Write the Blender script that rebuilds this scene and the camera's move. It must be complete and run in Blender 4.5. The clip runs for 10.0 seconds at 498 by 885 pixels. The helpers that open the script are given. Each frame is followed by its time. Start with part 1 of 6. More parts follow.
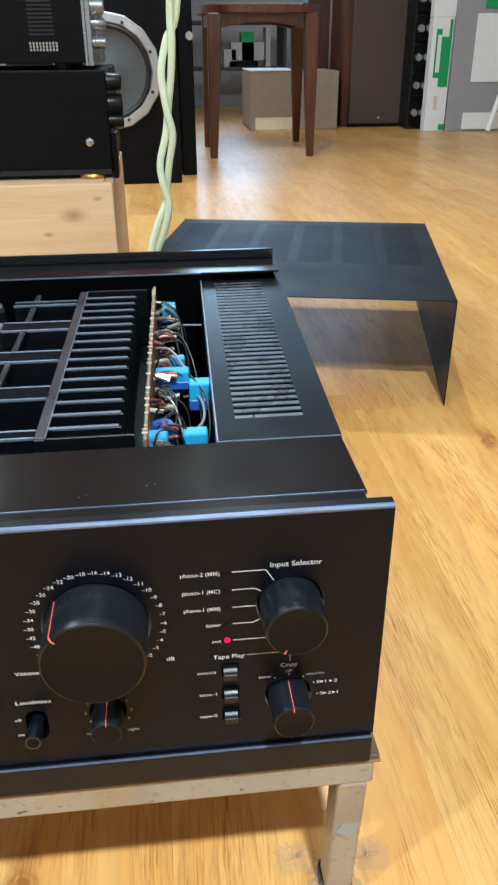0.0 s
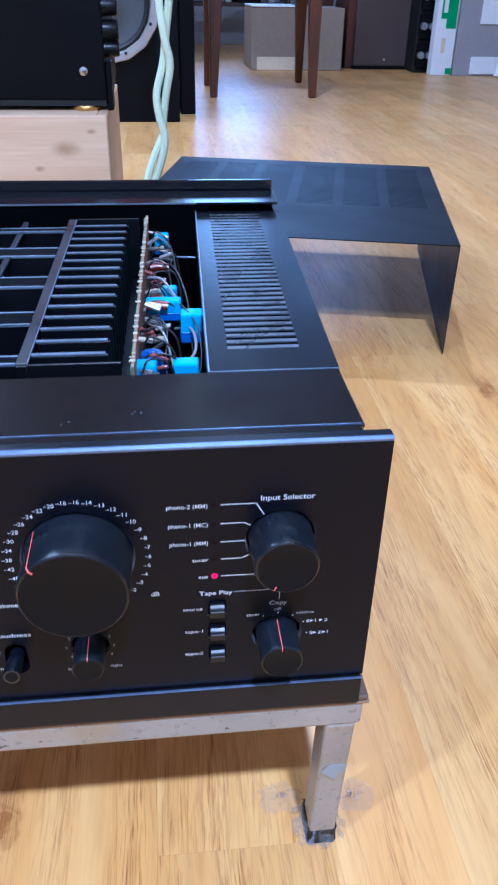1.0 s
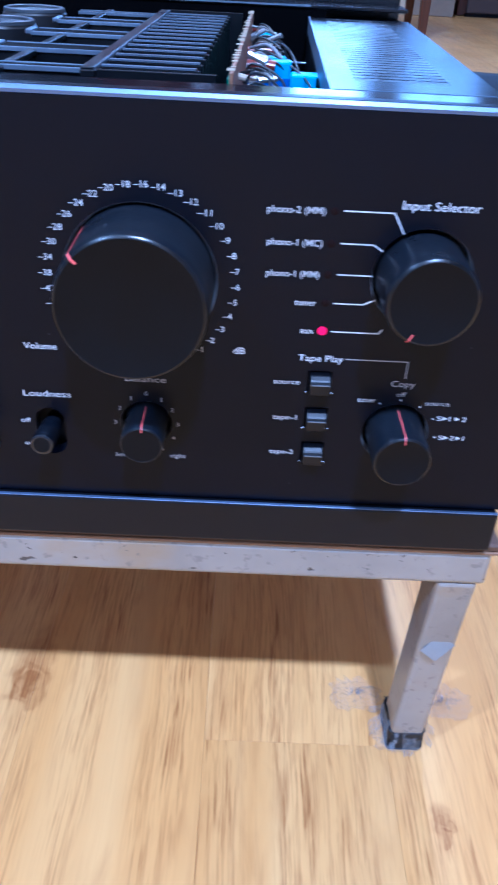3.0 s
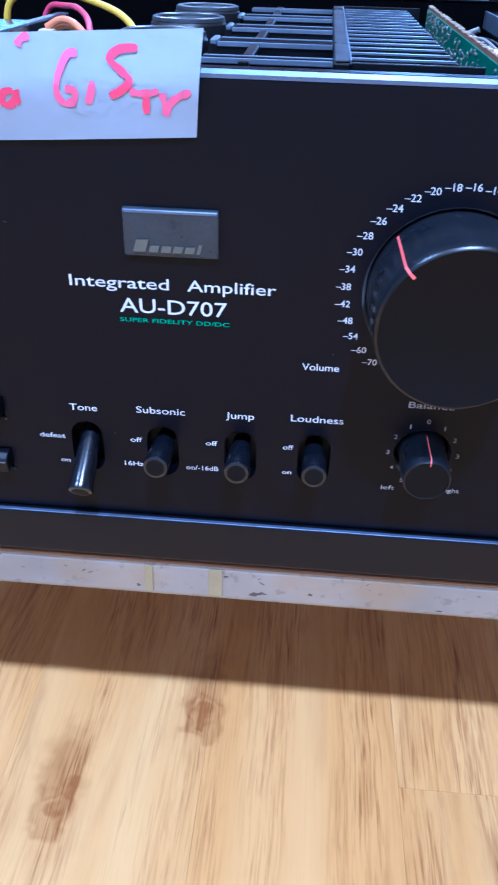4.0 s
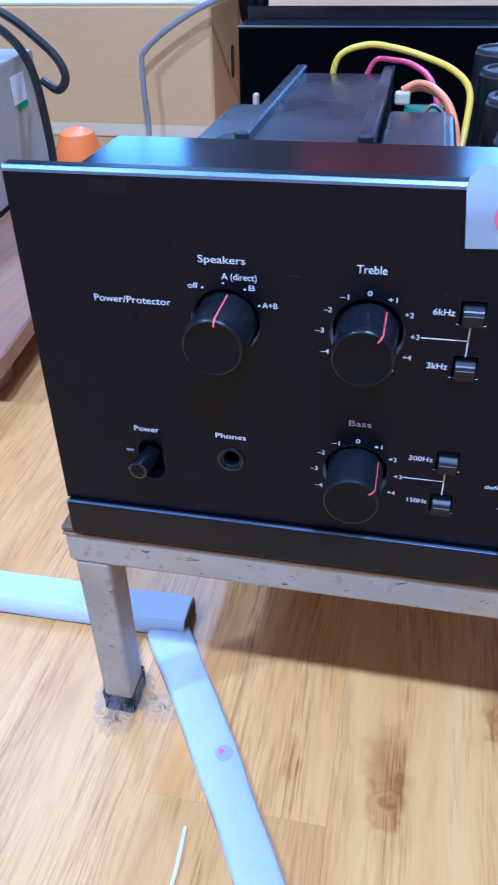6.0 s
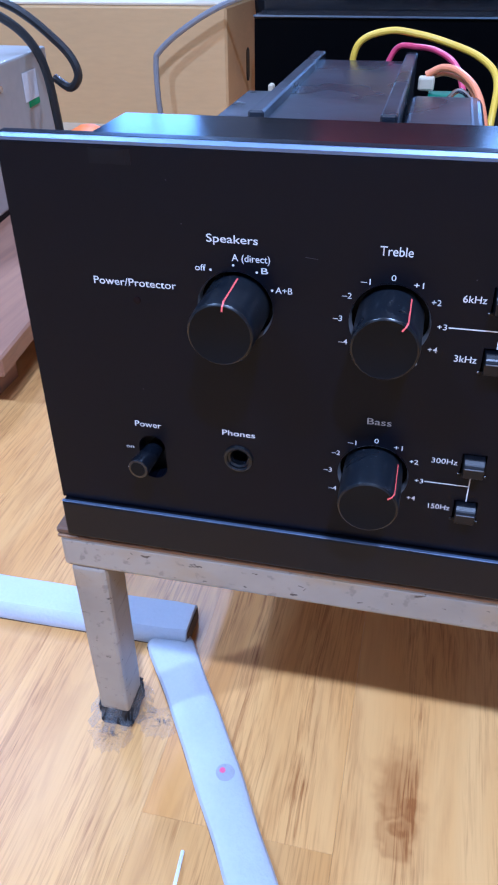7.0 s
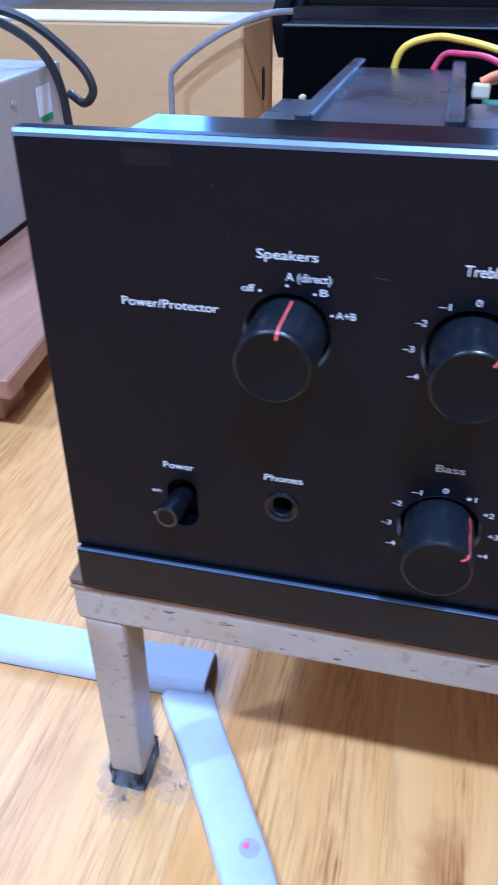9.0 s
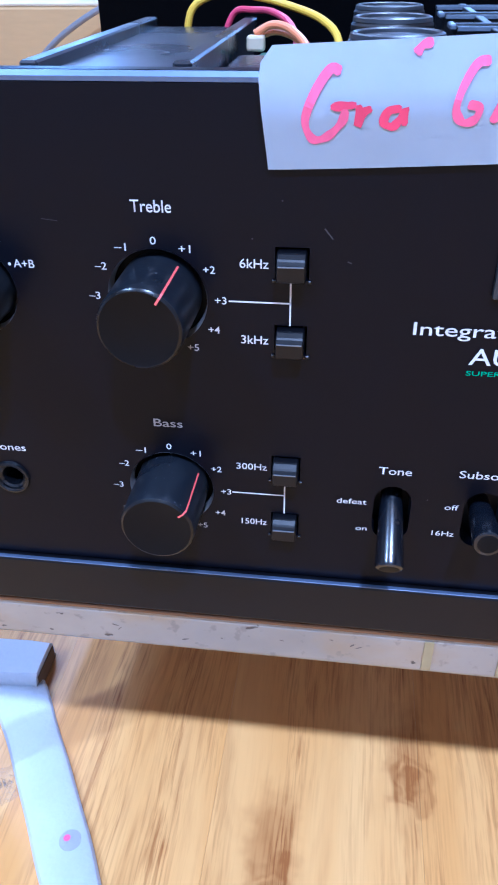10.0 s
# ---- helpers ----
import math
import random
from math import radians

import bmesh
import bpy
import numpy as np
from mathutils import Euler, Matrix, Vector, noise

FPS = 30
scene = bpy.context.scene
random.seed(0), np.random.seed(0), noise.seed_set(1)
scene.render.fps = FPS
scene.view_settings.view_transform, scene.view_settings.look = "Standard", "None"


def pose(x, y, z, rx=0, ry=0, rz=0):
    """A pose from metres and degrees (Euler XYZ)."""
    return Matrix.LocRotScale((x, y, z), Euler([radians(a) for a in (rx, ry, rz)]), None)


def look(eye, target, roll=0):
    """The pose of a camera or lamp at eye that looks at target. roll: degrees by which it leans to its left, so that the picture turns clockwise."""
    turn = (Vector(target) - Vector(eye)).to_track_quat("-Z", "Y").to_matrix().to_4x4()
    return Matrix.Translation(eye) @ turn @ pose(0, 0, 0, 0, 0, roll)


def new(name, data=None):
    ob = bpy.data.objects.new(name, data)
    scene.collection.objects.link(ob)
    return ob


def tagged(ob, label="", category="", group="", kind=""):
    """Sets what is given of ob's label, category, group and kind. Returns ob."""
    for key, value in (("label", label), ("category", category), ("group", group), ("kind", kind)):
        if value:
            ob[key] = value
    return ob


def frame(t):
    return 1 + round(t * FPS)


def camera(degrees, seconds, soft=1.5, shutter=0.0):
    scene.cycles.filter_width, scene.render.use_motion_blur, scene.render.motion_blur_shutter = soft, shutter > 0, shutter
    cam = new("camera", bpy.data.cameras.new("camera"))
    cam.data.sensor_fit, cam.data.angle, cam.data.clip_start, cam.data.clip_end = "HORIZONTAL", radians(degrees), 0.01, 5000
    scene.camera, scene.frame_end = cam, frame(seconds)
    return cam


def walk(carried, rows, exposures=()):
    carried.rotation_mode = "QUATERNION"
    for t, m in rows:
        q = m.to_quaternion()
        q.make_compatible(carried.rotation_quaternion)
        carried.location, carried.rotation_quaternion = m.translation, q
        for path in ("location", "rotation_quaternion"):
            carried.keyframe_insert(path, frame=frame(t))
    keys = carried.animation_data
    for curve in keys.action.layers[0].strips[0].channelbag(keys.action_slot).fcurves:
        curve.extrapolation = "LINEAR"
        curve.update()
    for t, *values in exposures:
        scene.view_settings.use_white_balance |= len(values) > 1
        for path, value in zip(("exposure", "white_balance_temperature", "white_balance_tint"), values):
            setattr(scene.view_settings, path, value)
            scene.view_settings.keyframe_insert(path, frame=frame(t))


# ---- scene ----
cam = camera(36.5, 10.0, soft=2.0, shutter=0.3)
PATH = [
    (0, (0.1215, -0.2691, 0.4962), (0.3129, 1.4878, -0.4402), -0.35),
    (0.5, (0.1275, -0.2610, 0.4893), (0.3473, 1.4394, -0.5405), 0.16),
    (1, (0.1237, -0.2584, 0.4782), (0.3248, 1.4343, -0.5679), 1.15),
    (1.5, (0.1228, -0.2566, 0.3894), (0.2707, 1.4413, -0.6571), 2.82),
    (2, (0.1432, -0.2407, 0.3570), (0.2668, 1.4308, -0.7343), 2.55),
    (2.2, (0.1450, -0.2392, 0.3592), (0.2696, 1.4280, -0.7385), 2.51),
    (3.3, (0.0871, -0.2151, 0.3525), (0.0677, 1.4417, -0.7677), 2.95),
    (3.5, (0.0663, -0.2071, 0.3500), (0.0220, 1.4539, -0.7630), 2.58),
    (4, (0.0394, -0.2025, 0.3451), (-0.0723, 1.4574, -0.7650), 1.66),
    (4.5, (0.0212, -0.2061, 0.3503), (-0.1434, 1.4399, -0.7738), 0.74),
    (4.9, (-0.0216, -0.2153, 0.3616), (-0.2563, 1.4122, -0.7769), -0.63),
    (5, (-0.0308, -0.2167, 0.3628), (-0.2728, 1.4082, -0.7780), -0.53),
    (5.5, (-0.0494, -0.2210, 0.3700), (-0.3561, 1.3843, -0.7828), -1.21),
    (6, (-0.0802, -0.2342, 0.3852), (-0.4406, 1.3618, -0.7649), -1.39),
    (6.2, (-0.0831, -0.2332, 0.3849), (-0.4547, 1.3574, -0.7693), -1.43),
    (7.3, (-0.0850, -0.1975, 0.3607), (-0.4658, 1.4126, -0.7630), -0.50),
    (7.5, (-0.0932, -0.1783, 0.3554), (-0.4563, 1.4375, -0.7659), -0.28),
    (8, (-0.0993, -0.1747, 0.3527), (-0.4693, 1.4447, -0.7611), 0.08),
    (8.5, (-0.1211, -0.1864, 0.3578), (-0.5075, 1.4374, -0.7441), 0.27),
    (9, (-0.1052, -0.1889, 0.3565), (-0.5035, 1.4410, -0.7320), -0.08),
    (9.5, (-0.0501, -0.1730, 0.3400), (-0.3598, 1.4699, -0.7576), -0.42),
    (10, (-0.0442, -0.1727, 0.3412), (-0.2751, 1.4773, -0.7652), -0.68),
]
walk(cam, [(t, look(eye, target, roll)) for t, eye, target, roll in PATH],
     exposures=[(0, 1.04, 5600, -2), (0.5, 1.03, 4560, 13), (1.0, 1.0, 4150, 13), (2.0, 1.02, 3950, 16), (3.5, 1.06, 3830, 16), (4.5, 1.08, 3950, 16), (5.0, 1.04, 3900, 16), (6.0, 0.82, 3890, 14), (7.5, 0.74, 4230, 18), (8.5, 0.90, 3990, 13), (10.0, 1.05, 4100, 17)])


# ---- light ----
world = bpy.data.worlds.new("world")
scene.world = world
world.use_nodes = True
wn = world.node_tree
sky = wn.nodes.new("ShaderNodeTexSky")
sky.sky_type, sky.sun_disc = "NISHITA", False
sky.sun_elevation, sky.sun_rotation = radians(50), radians(200)
wn.nodes["Background"].inputs[1].default_value = 0.30
wn.links.new(sky.outputs[0], wn.nodes["Background"].inputs[0])


def area(name, x, y, z, size, size_y, watts, colour, shape="RECTANGLE", aim=(0, 0, -1), spread=180):
    data = bpy.data.lights.new(name, "AREA")
    data.shape, data.size, data.size_y, data.energy, data.color = shape, size, size_y, watts, colour
    data.spread = radians(spread)
    ob = new(name, data)
    ob.matrix_world = look((x, y, z), (x + aim[0], y + aim[1], z + aim[2]))
    return ob


COOL, WARM, FRESH = (0.93, 0.96, 1.0), (1.0, 0.98, 0.96), (0.90, 0.98, 1.0)
# The last, at y 4.3, is an unseen fill added for the far floor.
DOWNLIGHTS_AND_FILL = [(-1.46, -1.25, 30, FRESH), (0.30, -1.25, 51, WARM), (-0.95, 2.3, 14, COOL), (0.32, 2.3, 24, COOL), (-1.5, 4.3, 15, COOL)]
for lx, ly, watts, tone in DOWNLIGHTS_AND_FILL:
    area("downlight_or_fill_lamp", lx, ly, 2.585, 0.11, 0.11, watts, tone, "DISK")
area("panel_lamp", -1.58, 1.36, 2.58, 0.58, 0.90, 12, COOL)
area("window_sky_a", -2.7, 6.93, 1.75, 0.9, 1.3, 5, (0.38, 0.60, 1.0), aim=(0, -1, 0))
area("window_sky_b", 0.70, 6.93, 1.58, 0.70, 1.36, 9, (0.62, 0.77, 1.0), aim=(0, -1, 0))
area("window_sky_c", 1.74, 6.93, 1.58, 0.66, 1.36, 3, (0.62, 0.77, 1.0), aim=(0, -1, 0))


# ---- materials ----
def nodes_of(name):
    m = bpy.data.materials.new(name)
    m.use_nodes = True
    return m, m.node_tree.nodes, m.node_tree.links, m.node_tree.nodes["Principled BSDF"]


def surface(name, colour, rough=0.5, metal=0.0, vary=0.12, grain=60.0, bump=0.02, stretch=(1, 1, 1), dirt=0.0, coat=0.0, spec=0.5, specks=0.0, speck_size=900.0, wear=0.07):
    """A surface with a fine grain, a slow mottle, roughness wear and a little relief."""
    m, n, l, bsdf = nodes_of(name)
    pos = n.new("ShaderNodeNewGeometry")
    mp = n.new("ShaderNodeMapping")
    mp.inputs["Scale"].default_value = stretch
    l.new(pos.outputs["Position"], mp.inputs["Vector"])
    fine, slow = n.new("ShaderNodeTexNoise"), n.new("ShaderNodeTexNoise")
    fine.inputs["Scale"].default_value, fine.inputs["Detail"].default_value = grain, 5
    slow.inputs["Scale"].default_value, slow.inputs["Detail"].default_value = grain / 9, 3
    l.new(mp.outputs[0], fine.inputs["Vector"])
    l.new(pos.outputs["Position"], slow.inputs["Vector"])
    add = n.new("ShaderNodeMath")
    add.operation = "ADD"
    l.new(fine.outputs[0], add.inputs[0])
    l.new(slow.outputs[0], add.inputs[1])
    ramp = n.new("ShaderNodeMapRange")
    ramp.inputs["From Min"].default_value, ramp.inputs["From Max"].default_value = 0.6, 1.4
    ramp.inputs["To Min"].default_value, ramp.inputs["To Max"].default_value = 1 - vary, 1 + vary
    l.new(add.outputs[0], ramp.inputs["Value"])
    mul = n.new("ShaderNodeVectorMath")
    mul.operation = "SCALE"
    mul.inputs[0].default_value = colour
    l.new(ramp.outputs[0], mul.inputs["Scale"])
    out = mul.outputs[0]
    if dirt:
        spots = n.new("ShaderNodeTexNoise")
        spots.inputs["Scale"].default_value, spots.inputs["Detail"].default_value = grain / 1.6, 10
        l.new(pos.outputs["Position"], spots.inputs["Vector"])
        cut = n.new("ShaderNodeMapRange")
        cut.inputs["From Min"].default_value, cut.inputs["From Max"].default_value = 0.645, 0.685
        cut.inputs["To Max"].default_value = dirt
        l.new(spots.outputs[0], cut.inputs["Value"])
        mix = n.new("ShaderNodeMixRGB")
        mix.inputs[2].default_value = (0.10, 0.075, 0.05, 1)
        l.new(cut.outputs[0], mix.inputs[0])
        l.new(out, mix.inputs[1])
        out = mix.outputs[0]
    if specks:
        cell, near, rare, both = n.new("ShaderNodeTexVoronoi"), n.new("ShaderNodeMapRange"), n.new("ShaderNodeMapRange"), n.new("ShaderNodeMath")
        cell.inputs["Scale"].default_value = speck_size
        l.new(pos.outputs["Position"], cell.inputs["Vector"])
        near.inputs["From Min"].default_value, near.inputs["From Max"].default_value, near.inputs["To Min"].default_value, near.inputs["To Max"].default_value = 0.16, 0.30, 1.0, 0.0
        l.new(cell.outputs["Distance"], near.inputs["Value"])
        pick = n.new("ShaderNodeSeparateColor")
        l.new(cell.outputs["Color"], pick.inputs[0])
        rare.inputs["From Min"].default_value, rare.inputs["From Max"].default_value, rare.inputs["To Max"].default_value = 1 - specks, 1.0, 0.9
        l.new(pick.outputs[0], rare.inputs["Value"])
        both.operation = "MULTIPLY"
        l.new(near.outputs[0], both.inputs[0])
        l.new(rare.outputs[0], both.inputs[1])
        dust = n.new("ShaderNodeMixRGB")
        dust.inputs[2].default_value = (0.20, 0.20, 0.22, 1)
        l.new(both.outputs[0], dust.inputs[0])
        l.new(out, dust.inputs[1])
        out = dust.outputs[0]
    l.new(out, bsdf.inputs["Base Color"])
    rr = n.new("ShaderNodeMapRange")
    rr.inputs["From Min"].default_value, rr.inputs["From Max"].default_value = 0.3, 0.7
    rr.inputs["To Min"].default_value, rr.inputs["To Max"].default_value = max(rough - wear, 0.03), min(rough + wear, 1)
    l.new(slow.outputs[0], rr.inputs["Value"])
    l.new(rr.outputs[0], bsdf.inputs["Roughness"])
    bsdf.inputs["Metallic"].default_value = metal
    bsdf.inputs["Specular IOR Level"].default_value = spec
    bsdf.inputs["Coat Weight"].default_value = coat
    bsdf.inputs["Coat Roughness"].default_value = 0.15
    if bump:
        b = n.new("ShaderNodeBump")
        b.inputs["Strength"].default_value, b.inputs["Distance"].default_value = min(bump * 10, 1.0), 0.0006
        l.new(fine.outputs[0], b.inputs["Height"])
        l.new(b.outputs[0], bsdf.inputs["Normal"])
    return m


def boards(name, light, dark, knots=(), along="y", rough=0.24, fine=1.0, tone=0.13, knot_axes=(1, 0.55, 0)):
    """Lacquered wood: long grain, growth rings, pores and a tone of its own for each board."""
    m, n, l, bsdf = nodes_of(name)
    pos, info, isle = n.new("ShaderNodeNewGeometry"), n.new("ShaderNodeObjectInfo"), None
    rnd = n.new("ShaderNodeMath")
    rnd.operation = "ADD"
    l.new(info.outputs["Random"], rnd.inputs[0])
    l.new(pos.outputs["Random Per Island"], rnd.inputs[1])
    own = n.new("ShaderNodeMath")
    own.operation = "FRACT"
    l.new(rnd.outputs[0], own.inputs[0])
    shift = n.new("ShaderNodeVectorMath")
    shift.operation = "SCALE"
    shift.inputs[0].default_value = (3.1, 7.7, 1.9)
    l.new(own.outputs[0], shift.inputs["Scale"])
    put = n.new("ShaderNodeVectorMath")
    l.new(pos.outputs["Position"], put.inputs[0])
    l.new(shift.outputs[0], put.inputs[1])

    def noise_at(scale, stretch, detail=6, distort=0.0):
        mp, t = n.new("ShaderNodeMapping"), n.new("ShaderNodeTexNoise")
        mp.inputs["Scale"].default_value = stretch
        l.new(put.outputs[0], mp.inputs["Vector"])
        l.new(mp.outputs[0], t.inputs["Vector"])
        t.inputs["Scale"].default_value, t.inputs["Detail"].default_value, t.inputs["Distortion"].default_value = scale, detail, distort
        return t.outputs[0]

    s = {"x": (0.05, 1, 1), "y": (1, 0.05, 1), "z": (1, 1, 0.05)}[along]
    w = {"x": (0.16, 1, 1), "y": (1, 0.16, 1), "z": (1, 1, 0.16)}[along]
    pores, streak, ring = noise_at(900 * fine, s, 3), noise_at(240 * fine, s, 5, 0.5), noise_at(22 * fine, w, 5, 1.4)

    def blend(a, b, ka, kb):
        one, two = n.new("ShaderNodeMath"), n.new("ShaderNodeMath")
        one.operation, two.operation = "MULTIPLY", "MULTIPLY_ADD"
        l.new(a, one.inputs[0])
        one.inputs[1].default_value = ka
        l.new(b, two.inputs[0])
        two.inputs[1].default_value = kb
        l.new(one.outputs[0], two.inputs[2])
        return two.outputs[0]

    grain = blend(blend(streak, ring, 0.40, 0.46), pores, 1.0, 0.12)
    ramp = n.new("ShaderNodeValToRGB")
    ramp.color_ramp.elements[0].position, ramp.color_ramp.elements[0].color = 0.34, (*dark, 1)
    ramp.color_ramp.elements[1].position, ramp.color_ramp.elements[1].color = 0.60, (*light, 1)
    l.new(grain, ramp.inputs[0])
    tint = n.new("ShaderNodeMapRange")
    tint.inputs["To Min"].default_value, tint.inputs["To Max"].default_value = 1 - tone, 1 + tone
    l.new(own.outputs[0], tint.inputs["Value"])
    col = n.new("ShaderNodeVectorMath")
    col.operation = "SCALE"
    l.new(ramp.outputs[0], col.inputs[0])
    l.new(tint.outputs[0], col.inputs["Scale"])
    out = col.outputs[0]
    for kx, ky, kz, kr in knots:
        bent = n.new("ShaderNodeVectorMath")
        off = n.new("ShaderNodeTexNoise")
        off.inputs["Scale"].default_value = 60
        l.new(pos.outputs["Position"], off.inputs["Vector"])
        bent.operation = "MULTIPLY_ADD"
        l.new(off.outputs[1], bent.inputs[0])
        bent.inputs[1].default_value = (0.010, 0.024, 0)
        l.new(pos.outputs["Position"], bent.inputs[2])
        d = n.new("ShaderNodeVectorMath")
        d.operation = "SUBTRACT"
        l.new(bent.outputs[0], d.inputs[0])
        d.inputs[1].default_value = (kx + 0.005, ky + 0.012, kz)
        sc = n.new("ShaderNodeVectorMath")
        sc.operation = "MULTIPLY"
        l.new(d.outputs[0], sc.inputs[0])
        sc.inputs[1].default_value = knot_axes
        ln = n.new("ShaderNodeVectorMath")
        ln.operation = "LENGTH"
        l.new(sc.outputs[0], ln.inputs[0])
        cut = n.new("ShaderNodeMapRange")
        cut.inputs["From Min"].default_value, cut.inputs["From Max"].default_value = 0, kr
        cut.interpolation_type = "SMOOTHSTEP"
        cut.inputs["To Min"].default_value, cut.inputs["To Max"].default_value = 0.70, 0.0
        l.new(ln.outputs["Value"], cut.inputs["Value"])
        mix = n.new("ShaderNodeMixRGB")
        mix.inputs[2].default_value = (dark[0] * 0.55, dark[1] * 0.45, dark[2] * 0.35, 1)
        l.new(cut.outputs[0], mix.inputs[0])
        l.new(out, mix.inputs[1])
        out = mix.outputs[0]
    l.new(out, bsdf.inputs["Base Color"])
    rr = n.new("ShaderNodeMapRange")
    rr.inputs["To Min"].default_value, rr.inputs["To Max"].default_value = rough - 0.06, rough + 0.10
    l.new(streak, rr.inputs["Value"])
    l.new(rr.outputs[0], bsdf.inputs["Roughness"])
    b = n.new("ShaderNodeBump")
    b.inputs["Strength"].default_value, b.inputs["Distance"].default_value = 0.04, 0.0003
    l.new(pores, b.inputs["Height"])
    l.new(b.outputs[0], bsdf.inputs["Normal"])
    return m


def laminate(name, light, pale, brown, knots):
    """Satin oak laminate: thin brown grain lines in drifts, a pale figure, knots with rings, a slight tone for each board."""
    m, n, l, bsdf = nodes_of(name)
    pos, info = n.new("ShaderNodeNewGeometry"), n.new("ShaderNodeObjectInfo")

    def math_(op, a, b, c=None):
        k = n.new("ShaderNodeMath")
        k.operation = op
        for slot, v in zip(k.inputs, (a, b, c)):
            if v is None:
                continue
            if isinstance(v, (int, float)):
                slot.default_value = v
            else:
                l.new(v, slot)
        return k.outputs[0]

    def span(v, a, b, c=0.0, d=1.0, smooth=False):
        k = n.new("ShaderNodeMapRange")
        k.interpolation_type = "SMOOTHSTEP" if smooth else "LINEAR"
        for slot, q in zip(("From Min", "From Max", "To Min", "To Max"), (a, b, c, d)):
            k.inputs[slot].default_value = q
        l.new(v, k.inputs["Value"])
        return k.outputs[0]

    own = math_("FRACT", math_("ADD", info.outputs["Random"], pos.outputs["Random Per Island"]), 0)
    shift = n.new("ShaderNodeVectorMath")
    shift.operation = "SCALE"
    shift.inputs[0].default_value = (3.1, 7.7, 1.9)
    l.new(own, shift.inputs["Scale"])
    put = n.new("ShaderNodeVectorMath")
    l.new(pos.outputs["Position"], put.inputs[0])
    l.new(shift.outputs[0], put.inputs[1])
    sway = n.new("ShaderNodeTexNoise")
    sway.inputs["Scale"].default_value = 7
    l.new(put.outputs[0], sway.inputs["Vector"])
    bent = n.new("ShaderNodeVectorMath")
    bent.operation = "MULTIPLY_ADD"
    l.new(sway.outputs[1], bent.inputs[0])
    bent.inputs[1].default_value = (0.011, 0, 0)
    l.new(put.outputs[0], bent.inputs[2])

    def noise_at(stretch, detail=3, distort=0.0):
        mp, t = n.new("ShaderNodeMapping"), n.new("ShaderNodeTexNoise")
        mp.inputs["Scale"].default_value = stretch
        l.new(bent.outputs[0], mp.inputs["Vector"])
        l.new(mp.outputs[0], t.inputs["Vector"])
        t.inputs["Scale"].default_value, t.inputs["Detail"].default_value, t.inputs["Distortion"].default_value = 1.0, detail, distort
        return t.outputs[0]

    lines = span(noise_at((720, 24, 1), 4, 0.4), 0.475, 0.66)
    pores = span(noise_at((900, 60, 1), 2), 0.55, 0.72)
    drift = span(noise_at((36, 4.2, 1), 3, 0.6), 0.40, 0.64, 0.08, 0.95)
    figure = span(noise_at((15, 1.6, 1), 3, 1.0), 0.36, 0.66)
    cloud = span(noise_at((60, 12, 1), 4, 1.0), 0.5, 0.72, 0.0, 0.22)
    base = n.new("ShaderNodeMixRGB")
    base.inputs[1].default_value, base.inputs[2].default_value = (*light, 1), (*pale, 1)
    l.new(figure, base.inputs[0])
    # arched growth rings: level lines of a slow field stretched along the board
    level = math_("ABSOLUTE", math_("SUBTRACT", math_("FRACT", math_("MULTIPLY", noise_at((13, 1.15, 1), 1, 0.35), 15.0), 0), 0.5), 0)
    broken = span(noise_at((420, 26, 1), 3, 0.3), 0.40, 0.62, 0.15, 1.0)
    arches = math_("MULTIPLY", math_("MULTIPLY", span(level, 0.0, 0.21, 1.0, 0.0, True), broken), span(noise_at((9, 1.1, 1), 2, 0.3), 0.44, 0.60, 0.05, 1.0))
    dashes = math_("MULTIPLY", span(noise_at((300, 30, 1), 2, 0.2), 0.57, 0.64), drift)
    amount = math_("ADD", math_("MULTIPLY", dashes, 0.26), math_("ADD", math_("MULTIPLY", math_("MULTIPLY", lines, drift), 0.60), math_("ADD", math_("MULTIPLY", math_("MULTIPLY", pores, drift), 0.32), math_("ADD", cloud, math_("MULTIPLY", arches, 0.24)))))
    for kx, ky, kr in knots:
        off = n.new("ShaderNodeTexNoise")
        off.inputs["Scale"].default_value = 70
        l.new(pos.outputs["Position"], off.inputs["Vector"])
        warp = n.new("ShaderNodeVectorMath")
        warp.operation = "MULTIPLY_ADD"
        l.new(off.outputs[1], warp.inputs[0])
        warp.inputs[1].default_value = (0.020, 0.044, 0)
        l.new(pos.outputs["Position"], warp.inputs[2])
        d, sc, ln = n.new("ShaderNodeVectorMath"), n.new("ShaderNodeVectorMath"), n.new("ShaderNodeVectorMath")
        d.operation, sc.operation, ln.operation = "SUBTRACT", "MULTIPLY", "LENGTH"
        l.new(warp.outputs[0], d.inputs[0])
        d.inputs[1].default_value = (kx + 0.010, ky + 0.022, 0)
        l.new(d.outputs[0], sc.inputs[0])
        sc.inputs[1].default_value = (1, 0.8, 0)
        l.new(sc.outputs[0], ln.inputs[0])
        far = ln.outputs["Value"]
        core = span(far, kr * 0.05, kr * 0.70, 0.50, 0.0, True)
        ring = math_("MULTIPLY", math_("SINE", math_("MULTIPLY", far, 2 * math.pi / (kr * 0.33)), 0), span(far, kr * 0.2, kr * 0.8, 0.12, 0.0, True))
        sep = n.new("ShaderNodeSeparateXYZ")
        l.new(d.outputs[0], sep.inputs[0])
        tail = math_("MULTIPLY", span(math_("ABSOLUTE", sep.outputs[0], 0), kr * 0.2, kr * 0.65, 0.44, 0.0, True), math_("MULTIPLY", span(sep.outputs[1], -kr * 0.2, kr * 0.3, 0, 1, True), span(sep.outputs[1], kr * 1.0, kr * 2.4, 1, 0, True)))
        halo = span(far, 0, kr * 1.2, 0.16, 0.0, True)
